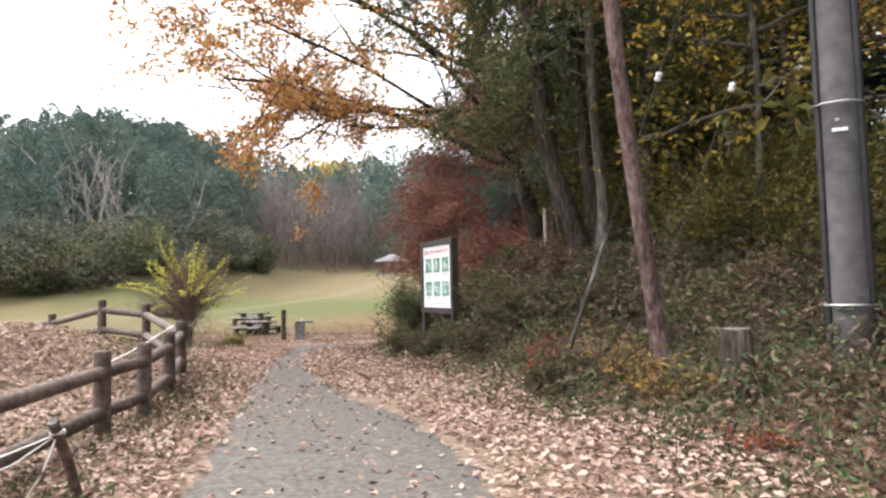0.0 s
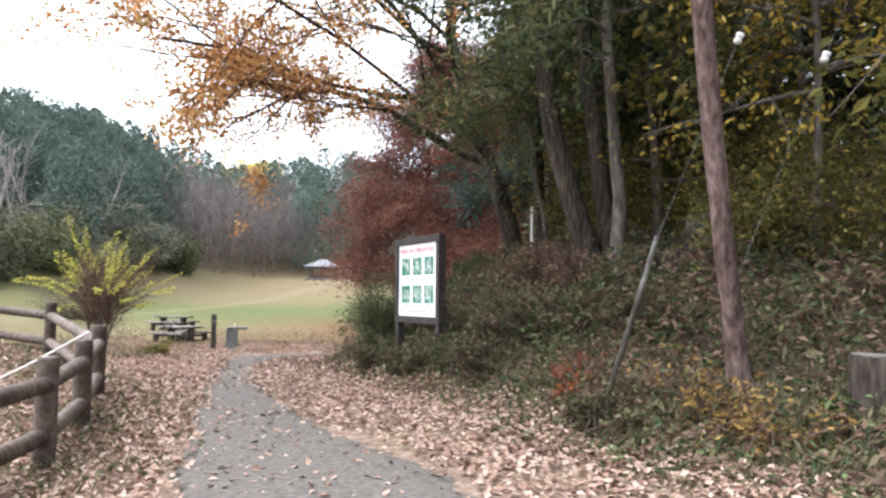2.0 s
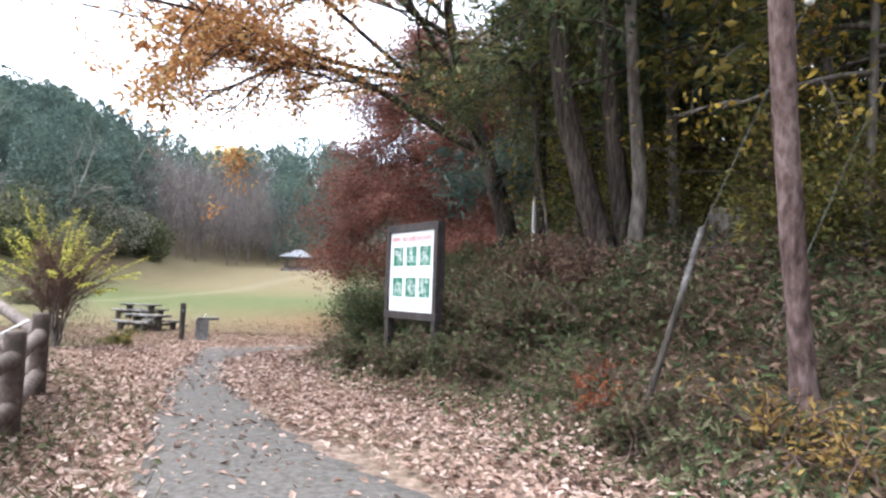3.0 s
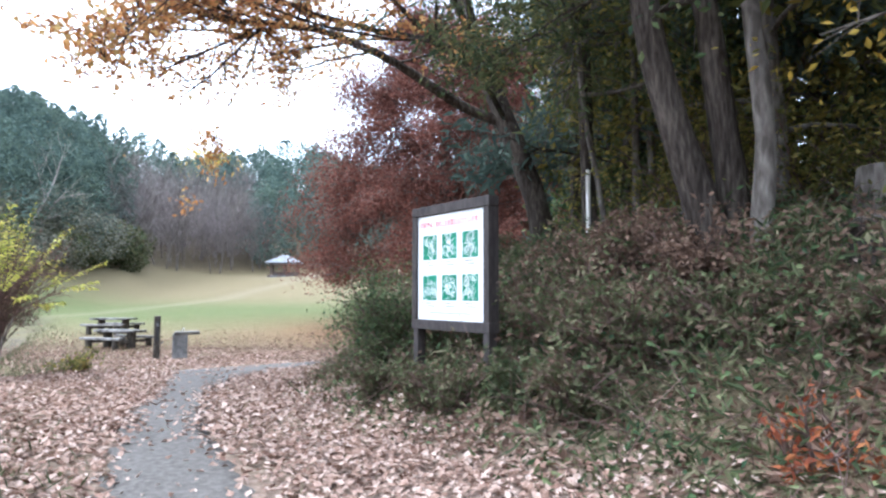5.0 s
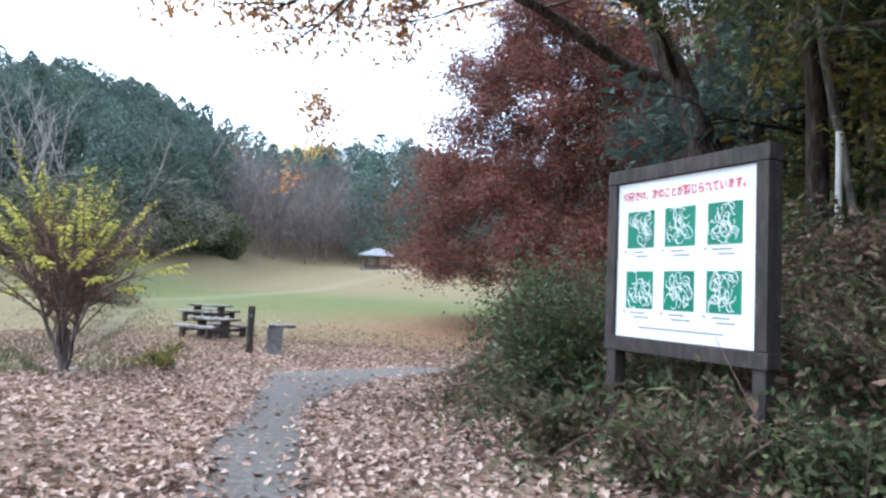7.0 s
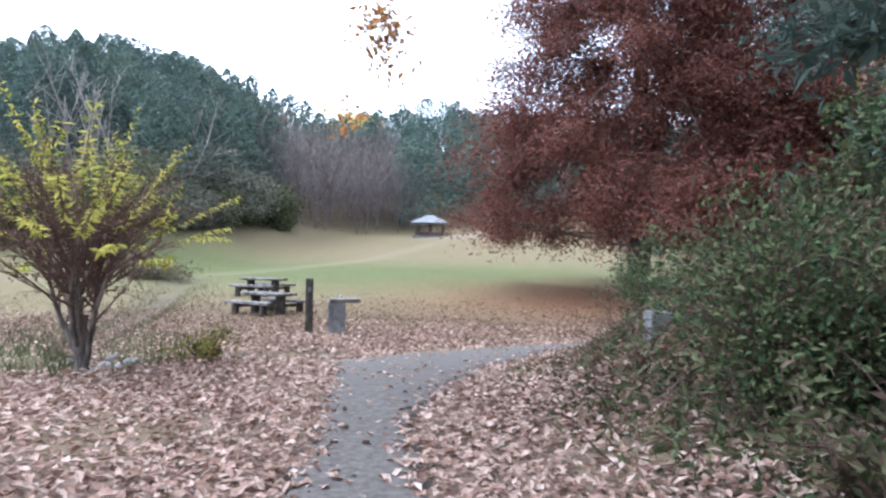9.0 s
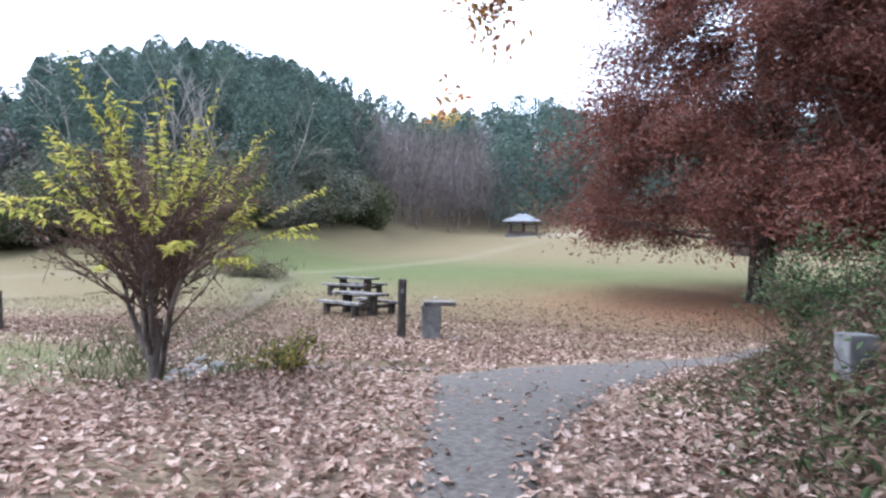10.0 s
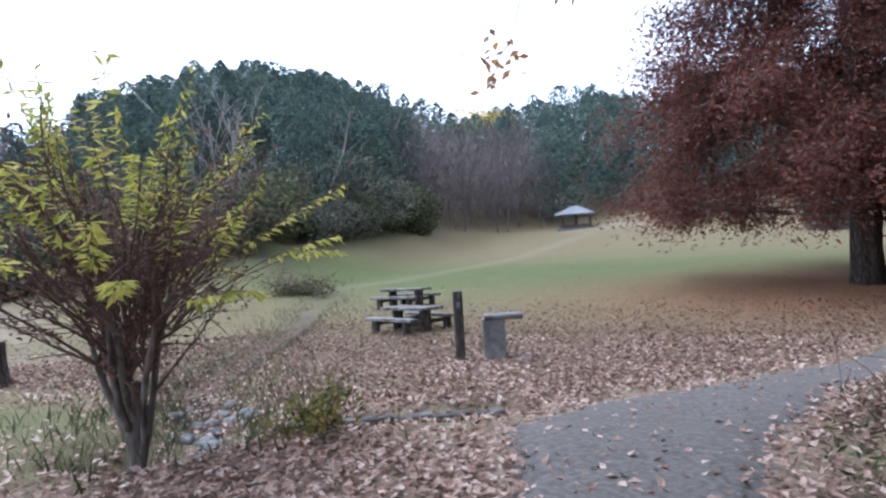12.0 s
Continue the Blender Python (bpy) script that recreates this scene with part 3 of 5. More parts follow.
FENCE = [(-2.0, 3.4), (-2.75, 5.9), (-2.93, 6.87), (-3.39, 8.11), (-4.07, 9.53), (-6.2, 11.8), (-7.49, 12.2), (-9.32, 12.97), (-10.9, 13.1), (-13, 12.6), (-15, 11.6)]
fence = thing("log_fence", "brown round-log post and rail fence round a leafy mound", "fence")
post_mesh = log_post(0.86).mesh("post", M_LOG, True)
for x, y in FENCE:
    ob = new("post", post_mesh)
    ob.parent, ob.matrix_basis = fence, pose(x, y, gz(x, y) + 0.02, 0, 0, 40 * x)
for (ax, ay), (bx, by) in zip(FENCE, FENCE[1:]):
    for h in (0.25, 0.66):
        p = np.array([(ax, ay, gz(ax, ay) + h), (bx, by, gz(bx, by) + h)])
        line = np.stack([p[0] + (p[1] - p[0]) * t for t in np.linspace(0.02, 0.98, 6)])
        part("rail", tube(line, 0.07, 12, wobble=0.015), M_LOG, fence, smooth=True)

stake = thing("leaning_stake", "thin brown wooden stake leaning by the fence with white rope", "stake", (-1.51, 4.05, gz(-1.51, 4.05)))
top = np.array([0.16, -0.48, 0.64])
part("stake_rod", tube([(0, 0, -0.1), top * 0.5, top * 0.97], [0.035, 0.034, 0.033], 10), M_LOG, stake, smooth=True)
part("cut_end", tube([top * 0.965, top], [0.033, 0.030], 10), M_WEATHERED, stake, "pale sawn end")
rope_a = smooth_line(np.array([top * 0.85, (-0.15, -0.6, 0.42), (-0.45, -0.75, 0.52), (-0.75, -0.8, 0.95)]), 24)
rope_b = smooth_line(np.array([top * 0.85, (-0.1, -0.55, 0.35), (-0.4, -0.8, 0.36), (-0.8, -0.8, 0.6)]), 24)
rope_c = smooth_line(np.array([top * 0.85, (0.1, -0.5, 0.3), (-0.1, -0.4, 0.12), (-0.25, -0.35, -0.02), (-0.5, -0.5, 0.0)]), 24)
for rp in (rope_a, rope_b, rope_c):
    part("rope", tube(rp, 0.007, 6, cap=False), M_ROPE, stake, "thin white rope", True)
t_ = np.linspace(0, 6 * np.pi, 60)
part("rope_knot", tube(np.stack([top[0] * 0.85 + 0.042 * np.cos(t_), top[1] * 0.85 + 0.042 * np.sin(t_), top[2] * 0.85 + t_ * 0.0012], -1), 0.006, 5), M_ROPE, stake)

# pale fallen stick across the fence
stick = thing("pale_stick", "peeled pale branch propped on the fence", "stick", (-4.6, 8.8, gz(-4.6, 8.8)))
part("stick_rod", tube([(-0.35, -0.6, 0.0), (0.15, 0.05, 0.38), (0.55, 0.5, 0.72)], [0.008, 0.014, 0.015], 7), M_ROPE, stick, smooth=True)


# ---------------------------------------------------------------- utility pole with guy wires
pole = thing("utility_pole", "grey concrete utility pole with black cable sheaths and white plate", "pole", (5.05, 7.5, gz(5.05, 7.5)))
part("shaft", tube([(0, 0, -0.3), (0, 0, 4), (0, 0, 11)], [0.215, 0.195, 0.15], 28), M_POLE, pole, smooth=True)
for dx, dy, rad in ((-0.22, -0.05, 0.035), (0.2, -0.1, 0.05), (0.235, 0.0, 0.035)):
    part("cable_sheath", tube([(dx, dy, 0.0), (dx * 0.97, dy, 4), (dx * 0.75, dy, 10.5)], rad, 10), M_BLACK, pole, "black plastic cable sheath", True)
for z in (0.55, 2.75, 5.2):
    a = np.linspace(0, 2 * np.pi, 30)
    part("strap", tube(np.stack([0.27 * np.cos(a), 0.255 * np.sin(a), z + 0 * a], -1), 0.014, 6), M_STEEL, pole, "perforated steel strap")
face = math.atan2(-7.5, -3.3)
bm = box(0.012, 0.15, 0.04, (0.212, 0, 2.45), 0.003)
bmesh.ops.rotate(bm, matrix=Matrix.Rotation(face + 0.12, 3, "Z"), verts=bm.verts)
part("number_plate", bm, M_WHITE, pole, "small white enamel plate")
bm = box(0.02, 0.035, 0.035, (0.208, -0.02, 2.56), 0.006)
bmesh.ops.rotate(bm, matrix=Matrix.Rotation(face + 0.12, 3, "Z"), verts=bm.verts)
part("bolt", bm, M_STEEL, pole)


def guy(start, end, bead):
    ob = thing("guy_wire", "thin steel guy wire with a white ceramic insulator", "guy wire", group="guy wires of the utility pole")
    part("wire", tube([start, bead, end], 0.0035, 5), M_CONCRETE, ob)
    d = unit(np.array(end) - start)
    b = np.array(bead)
    part("insulator", tube([b - d * 0.06, b - d * 0.05, b - d * 0.015, b, b + d * 0.015, b + d * 0.05, b + d * 0.06], [0.02, 0.042, 0.044, 0.028, 0.044, 0.042, 0.02], 14), M_CERAMIC, ob, "white ceramic insulator", True)


guy((2.64, 9.06, 2.38), (3.87, 7.8, 6.1), (3.32, 8.36, 4.43))
guy((3.1, 8.9, gz(3.1, 8.9)), (4.75, 8.1, 5.8), (4.23, 8.41, 4.24))
guard = thing("guy_guard", "leaning brown guy guard with pale upper end on bank", "guy guard", (1.95, 8.75, gz(1.95, 8.75)))
gh = 2.4 - gz(1.95, 8.75)
part("guard_rod", tube([(-0.04, -0.02, -0.1), (0.46, 0.2, gh * 0.66)], [0.034, 0.032], 9), M_OLDPOST, guard, smooth=True)
part("upper_end", tube([(0.46, 0.2, gh * 0.66), (0.69, 0.31, gh)], [0.033, 0.03], 9), M_WEATHERED, guard, "weathered pale end", True)

ps = thing("pale_post", "thin pale weathered post with a low bamboo rail", "post", (1.85, 15.2, gz(1.85, 15.2)))
part("post_rod", tube([(0, 0, -0.2), (0.01, 0, 1.45)], 0.035, 9), M_ROPE, ps, smooth=True)
part("bamboo_rail", tube([(0.05, -0.1, 0.42), (0.9, -0.9, 0.62), (2.0, -2.0, 0.8)], 0.022, 7), M_WEATHERED, ps, smooth=True)

# stumps
def stump(at, rad, h, label, bark=M_BARK, seed=1):
    x, y = at
    ob = thing("tree_stump", label, "stump", (x, y, gz(x, y)))
    part("stump_bark", tube([(0, 0, -0.15), (0, 0, 0.05), (0.01, 0, h * 0.5), (0.02, 0.01, h - 0.03), (0.02, 0.01, h)], [rad * 1.3, rad * 1.15, rad, rad * 0.97, rad * 0.9], 20, wobble=0.05, seed=seed), bark, ob, smooth=True)
    part("cut_face", tube([(0.02, 0.01, h - 0.01), (0.02, 0.01, h + 0.008)], [rad * 0.88, rad * 0.84], 20, wobble=0.02, seed=seed), M_WEATHERED if rad < 0.3 else M_BARK, ob, "weathered sawn face")
    if rad > 0.3:
        q = np.random.default_rng(seed)
        a = q.random(260) * 6.28
        part("moss_tuft", leaves(np.stack([(rad * 0.95) * np.cos(a), (rad * 0.95) * np.sin(a), h - 0.25 * q.random(260) ** 2], -1), 0.06, 0.5, 0.2, r=q), L_OLIVE, ob, "small green leaves clinging to the rim")["kind"] = "stuff"
    return ob


stump((3.75, 7.1), 0.165, 0.72, "low weathered grey-brown stump in bank grass", M_BARK, 3)
stump((-14.6, 19.4), 0.36, 0.68, "wide dark mossy stump beside the grass trail", M_BARK, 4)
stump((-3.6, 5.2), 0.2, 0.4, "dark stump behind the log fence", M_BARK, 5)
stump((3.5, 11.15), 0.27, max(0.25, 2.37 - gz(3.5, 11.15)), "broad weathered grey stump on the bank top", M_BARK, 6)
stump((4.3, 12.1), 0.3, 0.7, "broad weathered grey stump among brushwood", M_GREYBARK, 7)

# ---------------------------------------------------------------- prohibition board
SIGN_W, SIGN_H = 1.304, 1.27
sign = thing("notice_board", "white park rules board with green pictures in dark brown frame", "sign", (-0.3815, 12.871, 0), math.degrees(math.atan2(-0.82, 0.57)))
# local: x along the board, -y towards the reader
zc = 1.995
part("panel", box(SIGN_W, 0.02, SIGN_H, (0, 0, zc), 0.002), M_WHITE, sign, "white enamel panel with red heading")
for dz in (-1, 1):
    part("frame_rail", box(SIGN_W + 0.2, 0.15, 0.115, (0, 0.035, zc + dz * (SIGN_H / 2 + 0.06)), 0.008), M_SIGNWOOD, sign)
for dx in (-1, 1):
    part("frame_stile", box(0.092, 0.15, SIGN_H, (dx * (SIGN_W / 2 + 0.048), 0.035, zc), 0.006), M_SIGNWOOD, sign)
    part("post", box(0.1, 0.12, 1.32, (dx * (SIGN_W / 2 + 0.03), 0.035, 0.605), 0.012), M_SIGNWOOD, sign)
part("backing", box(SIGN_W, 0.03, SIGN_H, (0, 0.1, zc), 0.002), M_SIGNWOOD, sign)


def lettering(name, body, height, width, at, mat, parent):
    cu = bpy.data.curves.new(name, "FONT")
    cu.body, cu.size, cu.align_x, cu.extrude, cu.offset = body, height, "CENTER", 0.0008, 0.002
    tmp = bpy.data.objects.new(name, cu)
    scene.collection.objects.link(tmp)
    bpy.context.view_layer.update()
    me = bpy.data.meshes.new_from_object(tmp.evaluated_get(bpy.context.evaluated_depsgraph_get()))
    bpy.data.objects.remove(tmp)
    xs = [v.co.x for v in me.vertices]
    k = width / max(1e-3, max(xs) - min(xs))
    me.transform(Matrix.Translation(at) @ Matrix.Rotation(radians(90), 4, "X") @ Matrix.Diagonal((k, 1, 1, 1)))
    me.materials.clear()
    me.materials.append(mat)
    ob = new(name, me)
    ob.parent = parent
    return ob


lettering("heading", "公園では、次のことが禁じられています。", 0.085, 1.16, (0, -0.0125, zc + 0.485), M_RED, sign)
pr = np.random.default_rng(5)
for row in range(2):
    for c in range(3):
        cx, cz = (-0.395, 0.0, 0.395)[c], zc + (0.24, -0.25)[row]
        pic = part("green_picture", box(0.285, 0.004, 0.30, (cx, -0.012, cz), 0.001), M_GREEN, sign, "green square picture with white line drawing")
        strokes = []
        for k in range(26):
            ax, az = cx + 0.2 * (pr.random() - 0.5), cz + 0.22 * (pr.random() - 0.5)
            ph, sp, rr = pr.random() * 6.28, 1.5 + 3 * pr.random(), 0.015 + 0.04 * pr.random()
            t_ = np.linspace(0, sp, 12)
            px_ = np.clip(ax + rr * np.cos(t_ + ph) * (1 + 0.3 * np.sin(2 * t_)), cx - 0.135, cx + 0.135)
            pz_ = np.clip(az + rr * 1.5 * np.sin(t_ + ph), cz - 0.142, cz + 0.142)
            strokes.append(tube(np.stack([px_, np.full(12, -0.0145), pz_], -1), 0.0036, 4))
        part("white_drawing", join(strokes), M_WHITE, pic)
        for q in range(2):
            w_ = 0.10 + 0.14 * pr.random()
            part("caption_bar", box(w_, 0.002, 0.012, (cx - 0.02 + 0.04 * q, -0.0115, cz - 0.185 - 0.035 * q), 0), M_INK, sign)
        part("bullet", box(0.018, 0.003, 0.018, (cx - 0.16, -0.0115, cz - 0.178), 0), M_INK, sign)
part("caption_bar", box(0.8, 0.002, 0.012, (0.0, -0.0115, zc - 0.55), 0), M_INK, sign)

# ---------------------------------------------------------------- post, fountain, tables
wp = thing("wooden_post", "weathered dark wooden post with recessed slot and side tap", "post", (-8.27, 23.68, -0.36), 18)
part("shaft", box(0.17, 0.15, 1.5, (0, 0, 0.67), 0.035), M_OLDPOST, wp)
# no recess is cut: a black block on the face paints the slot's shade
part("slot", box(0.075, 0.03, 0.55, (0.01, -0.068, 1.0), 0.01), M_BLACK, wp, "black block painting the shade inside a slot")
part("plate", box(0.06, 0.02, 0.1, (0.01, -0.08, 1.17), 0.004), M_ROOF, wp, "small pale plate")
part("tap", tube([(0.08, 0, 0.66), (0.15, -0.02, 0.66), (0.17, -0.03, 0.70)], 0.015, 7), M_BLACK, wp, "dark metal tap")
fx, fy = -7.72, 23.95
ft = thing("drinking_fountain", "grey concrete drinking fountain with a stone basin slab beside the path", "drinking fountain", (fx, fy, gz(fx, fy)), 20)
part("pedestal", box(0.4, 0.42, 0.92, (0, 0, 0.3), 0.025), M_CONCRETE, ft)
part("basin", box(0.68, 0.46, 0.09, (0.18, 0, 0.78), 0.03), M_WEATHERED, ft, "weathered basin slab overhanging one side")
part("spout", tube([(0.05, 0, 0.81), (0.05, 0, 0.88), (0.1, 0, 0.91)], 0.014, 7), M_STEEL, ft, "small chrome spout")
part("drain_kerb", box(0.75, 0.5, 0.12, (0.42, 0.05, -0.02), 0.02), M_CONCRETE, ft, "low concrete drain kerb")


def picnic_table(at, turn, label, length=1.75):
    x, y = at
    ob = thing("picnic_table", label, "picnic table", (x, y, gz(x, y)), turn, group="picnic tables on the meadow")
    for k in range(3):
        part("table_plank", box(length, 0.24, 0.075, (0, (k - 1) * 0.25, 0.62), 0.015), M_WEATHERED, ob)
    for sx in (-1, 1):
        part("table_leg", tube([(sx * length * 0.32, 0, -0.1), (sx * length * 0.32, 0, 0.58)], 0.15, 14), M_OLDPOST, ob, smooth=True)
        part("crossbeam", box(0.12, 1.5, 0.1, (sx * length * 0.32, 0, 0.27), 0.015), M_OLDPOST, ob)
    for sy in (-1, 1):
        part("bench_plank", box(length * 1.08, 0.28, 0.08, (0, sy * 0.72, 0.38), 0.015), M_WEATHERED, ob)
        for sx in (-1, 1):
            part("bench_leg", tube([(sx * length * 0.36, sy * 0.72, -0.1), (sx * length * 0.36, sy * 0.72, 0.34)], 0.11, 12), M_OLDPOST, ob, smooth=True)
    return ob


picnic_table((-11.6, 28.5), 157, "weathered grey log picnic table with plank benches on dry grass")
picnic_table((-14.25, 33.5), 172, "weathered grey log picnic table standing farther across the meadow")

# boundary stone, kerb stones, stream
bs = thing("marker_stone", "square grey concrete marker stone in bank grass", "marker stone", (-1.75, 17.1, gz(-1.75, 17.1) - 0.2), 15)
part("stone_block", box(0.23, 0.23, 0.75, (0, 0, 0.17), 0.02), M_CONCRETE, bs)
kr = np.random.default_rng(9)
kline = smooth_line(np.array(DITCH) + [-0.14, 0.2], 8)
kerb = thing("drain_edging", "mossy concrete edging stones along a small ditch", "edging")
for p, q in zip(kline, kline[1:]):
    c = 0.5 * (p + q)
    a = math.atan2(q[1] - p[1], q[0] - p[0])
    part("edging_stone", box(np.linalg.norm(q - p) * 0.96, 0.16, 0.2, (c[0], c[1], gz(*c) - 0.05), 0.04, Matrix.Rotation(a, 4, "Z")), M_STONE, kerb)
sl = smooth_line(np.array(STREAM[:4]), 90)
sd = np.gradient(sl, axis=0)
sd /= np.linalg.norm(sd, axis=1)[:, None]
sn = np.stack([-sd[:, 1], sd[:, 0]], -1)
wz = ground_z(sl[:, 0], sl[:, 1]) + 0.02
wv = np.concatenate([np.concatenate([sl + sn * o, wz[:, None]], 1)[:, None] for o in (-0.13, 0.15)], 1)
q = np.arange(89)[:, None] * 2 + np.array([0, 1, 3, 2])
tagged(part("water", Geo().add(wv, q), M_WATER, smooth=True), "shallow brook trickling through stones and grass", "water", kind="structure")
bed = thing("brook_stones", "wet grey stones in the brook bed", "stones")
for k in range(48):
    t = kr.random() ** 1.2 * 70
    c = sl[int(t)] + sn[int(t)] * kr.uniform(-0.55, 0.55)
    bm = bmesh.new()
    bmesh.ops.create_icosphere(bm, subdivisions=2, radius=kr.uniform(0.05, 0.15))
    for v in bm.verts:
        v.co *= 1 + 0.25 * noise.noise(v.co * 6 + Vector((k, 0, 0)))
        v.co.z *= 0.6
    bmesh.ops.translate(bm, vec=(c[0], c[1], gz(*c) + 0.02), verts=bm.verts)
    part("stone", bm, M_STONE, bed, smooth=True)

# ---------------------------------------------------------------- summer house and hut
gxp, gyp = -17.9, 82.8
gb = thing("summer_house", "open square summer house with a pale hipped roof on a knoll", "pavilion", (gxp, gyp, gz(gxp, gyp)), 8)
bm = bmesh.new()
vs = [bm.verts.new(c) for c in ((-2.15, -2.15, 1.55), (2.15, -2.15, 1.55), (2.15, 2.15, 1.55), (-2.15, 2.15, 1.55), (-0.3, 0, 2.5), (0.3, 0, 2.5), (-2.15, -2.15, 1.43), (2.15, -2.15, 1.43), (2.15, 2.15, 1.43), (-2.15, 2.15, 1.43))]
for f in ((0, 1, 5, 4), (1, 2, 5), (2, 3, 4, 5), (3, 0, 4), (6, 7, 1, 0), (7, 8, 2, 1), (8, 9, 3, 2), (9, 6, 0, 3), (9, 8, 7, 6)):
    bm.faces.new([vs[k] for k in f])
part("roof", bm, M_ROOF, gb, "pale grey hipped roof")
for sx in (-1, 0, 1):
    for sy in (-1, 1):
        part("pillar", box(0.2, 0.2, 1.9, (sx * 1.5, sy * 1.5, 0.5), 0.02), M_LOG, gb)
for sy in (-1, 1):
    part("bench", box(2.6, 0.35, 0.5, (0, sy * 1.1, 0.2), 0.02), M_LOG, gb)
part("floor_slab", box(3.7, 3.7, 0.3, (0, 0, -0.1), 0.02), M_CONCRETE, gb)
hx, hy = 3.3, 62
hut = thing("small_hut", "small dark hut with a pale roof beyond the red tree", "hut", (hx, hy, gz(hx, hy)), 12)
part("wall", box(2.8, 2.4, 1.8, (0, 0, 0.75), 0.02), M_LOG, hut)
part("roof", box(3.3, 3.0, 0.14, (0, 0, 1.8), 0.03, Matrix.Rotation(radians(9), 4, "X")), M_ROOF, hut)
part("window", box(0.9, 0.05, 0.6, (-0.6, -1.21, 1.05), 0.01), M_BLACK, hut)
part("door", box(0.8, 0.05, 1.7, (0.7, -1.21, 0.7), 0.01), M_WEATHERED, hut)

# far fence along the trail
ff = thing("trail_fence", "dark timber rail fence along the far grass trail", "fence")
fl = smooth_line(np.array([(-22.5, 20.5), (-26.5, 23.6), (-33, 28.5), (-44, 36)]), 20)
for p in fl:
    part("post", box(0.17, 0.17, 1.3, (p[0], p[1], gz(*p) + 0.5), 0.02), M_LOG, ff)
for p, q in zip(fl, fl[1:]):
    for h in (0.5, 0.95):
        part("rail", tube([(p[0], p[1], gz(*p) + h), (q[0], q[1], gz(*q) + h)], 0.06, 8), M_LOG, ff)

# ---------------------------------------------------------------- trees by the path
b = (3.2, 8.25, gz(3.2, 8.25))
tree("pine_tree", "slender leaning pine with reddish flaking bark", b, [(0, 0, -0.3), (-0.08, -0.04, 0.6), (-0.24, -0.16, 1.8), (-0.42, -0.4, 3.2), (-0.7, -0.6, 7), (-0.9, -0.6, 11)], [0.105, 0.1, 0.095, 0.09, 0.075, 0.05],
     [(t, (math.cos(a), math.sin(a), 0.25), 2.6 - 1.6 * (t - 0.55), 0.04) for t, a in ((0.5, 2.6), (0.55, 0.4), (0.6, 1.7), (0.66, 3.6), (0.72, 5.2), (0.78, 0.9), (0.84, 2.4), (0.9, 4.2), (0.97, 0.1))],
     M_PINEBARK, L_PINE, 16000, 0.16, 0.16, seed=11, aspect=0.16, droop=0.03)

b = (1.8, 18.3, gz(1.8, 18.3))
tree("oak_tree", "leaning oak with long overhanging boughs of orange autumn leaves", b, [(0, 0, -0.3), (-0.12, 0.1, 1.1), (-0.42, 0.35, 2.2), (-0.8, 0.65, 3.3), (-1.45, 0.95, 5.1), (-1.8, 1.2, 7.2), (-2.0, 1.3, 9)], [0.3, 0.25, 0.23, 0.21, 0.16, 0.12, 0.06],
     [(0.42, (-0.6, -1, 0.5), 8.5, 0.07), (0.48, (-0.45, -1, 0.38), 9.5, 0.08), (0.56, (-0.9, -0.7, 0.33), 8.0, 0.08), (0.66, (-0.15, -1, 0.35), 9.0, 0.08), (0.72, (-0.65, -0.9, 0.2), 9.5, 0.08), (0.8, (-0.95, -0.8, 0.25), 8.5, 0.07), (0.86, (0.4, -0.7, 0.5), 5, 0.06), (0.95, (-0.5, -0.8, 0.5), 6, 0.05)],
     M_BARK, L_ORANGE, 36000, 0.115, 0.14, seed=23, depth=3, kids=4, droop=0.0, spread=0.55, floor=2.9, wander=0.1,
     boughs=[([(-0.75, 0.6, 3.15), (-1.6, 0.8, 3.5), (-3.2, 0.25, 4.4), (-4.6, 0.0, 4.95), (-6.4, -0.5, 4.9), (-8.0, -0.9, 5.2)], 0.13, 30)],
     sprigs=[((-5.5, -3, 4.6), (-6.2, -5.6, 2.2), 0.02, 10), ((-6.2, 0.5, 4.5), (-7.55, 1.0, 1.6), 0.015, 8), ((-4, -6, 5), (-5.4, -7.4, 2.4), 0.02, 9)])

r_fol = np.random.default_rng(3)


def wood_tree(base, tops, radii, label, leaf, count, bark, z0, seed, lsize=0.15, aspect=0.25, reach=2.4, name="evergreen_tree"):
    """A trunk given by its upper points, with a crown from the height share z0 upwards."""
    r = np.random.default_rng(seed)
    x, y = base
    lim = []
    for k in range(13):
        t = z0 + (0.98 - z0) * k / 12
        a = 2.4 * k + seed
        lim.append((t, (math.cos(a), math.sin(a), 0.15 + 0.5 * (k / 12)), reach * (1.15 - 0.7 * k / 12), 0.045))
    return tree(name, label, (x, y, gz(x, y)), [(0, 0, -0.3)] + tops, radii, lim, bark, leaf, count, lsize, 0.2, seed=seed, aspect=aspect, droop=0.05)


wood_tree((2.6, 12.45), [(-0.08, 0.03, 0.5), (-0.42, 0.05, 1.5), (-0.68, 0.05, 2.4), (-0.9, 0.2, 5), (-1.0, 0.3, 11)], [0.23, 0.175, 0.16, 0.15, 0.12, 0.05], "leaning dark evergreen with deeply ridged bark", L_PINE, 24000, M_BARK, 0.30, 31, reach=3.4)
wood_tree((2.9, 12.55), [(-0.03, 0, 0.7), (-0.17, 0, 1.5), (-0.22, 0, 2.4), (-0.36, 0.1, 3.3), (-0.45, 0.2, 6), (-0.3, 0.3, 12)], [0.2, 0.15, 0.14, 0.135, 0.13, 0.11, 0.05], "straight dark evergreen with thick ridged trunk", L_PINE, 15000, M_BARK, 0.42, 32, reach=3.0)
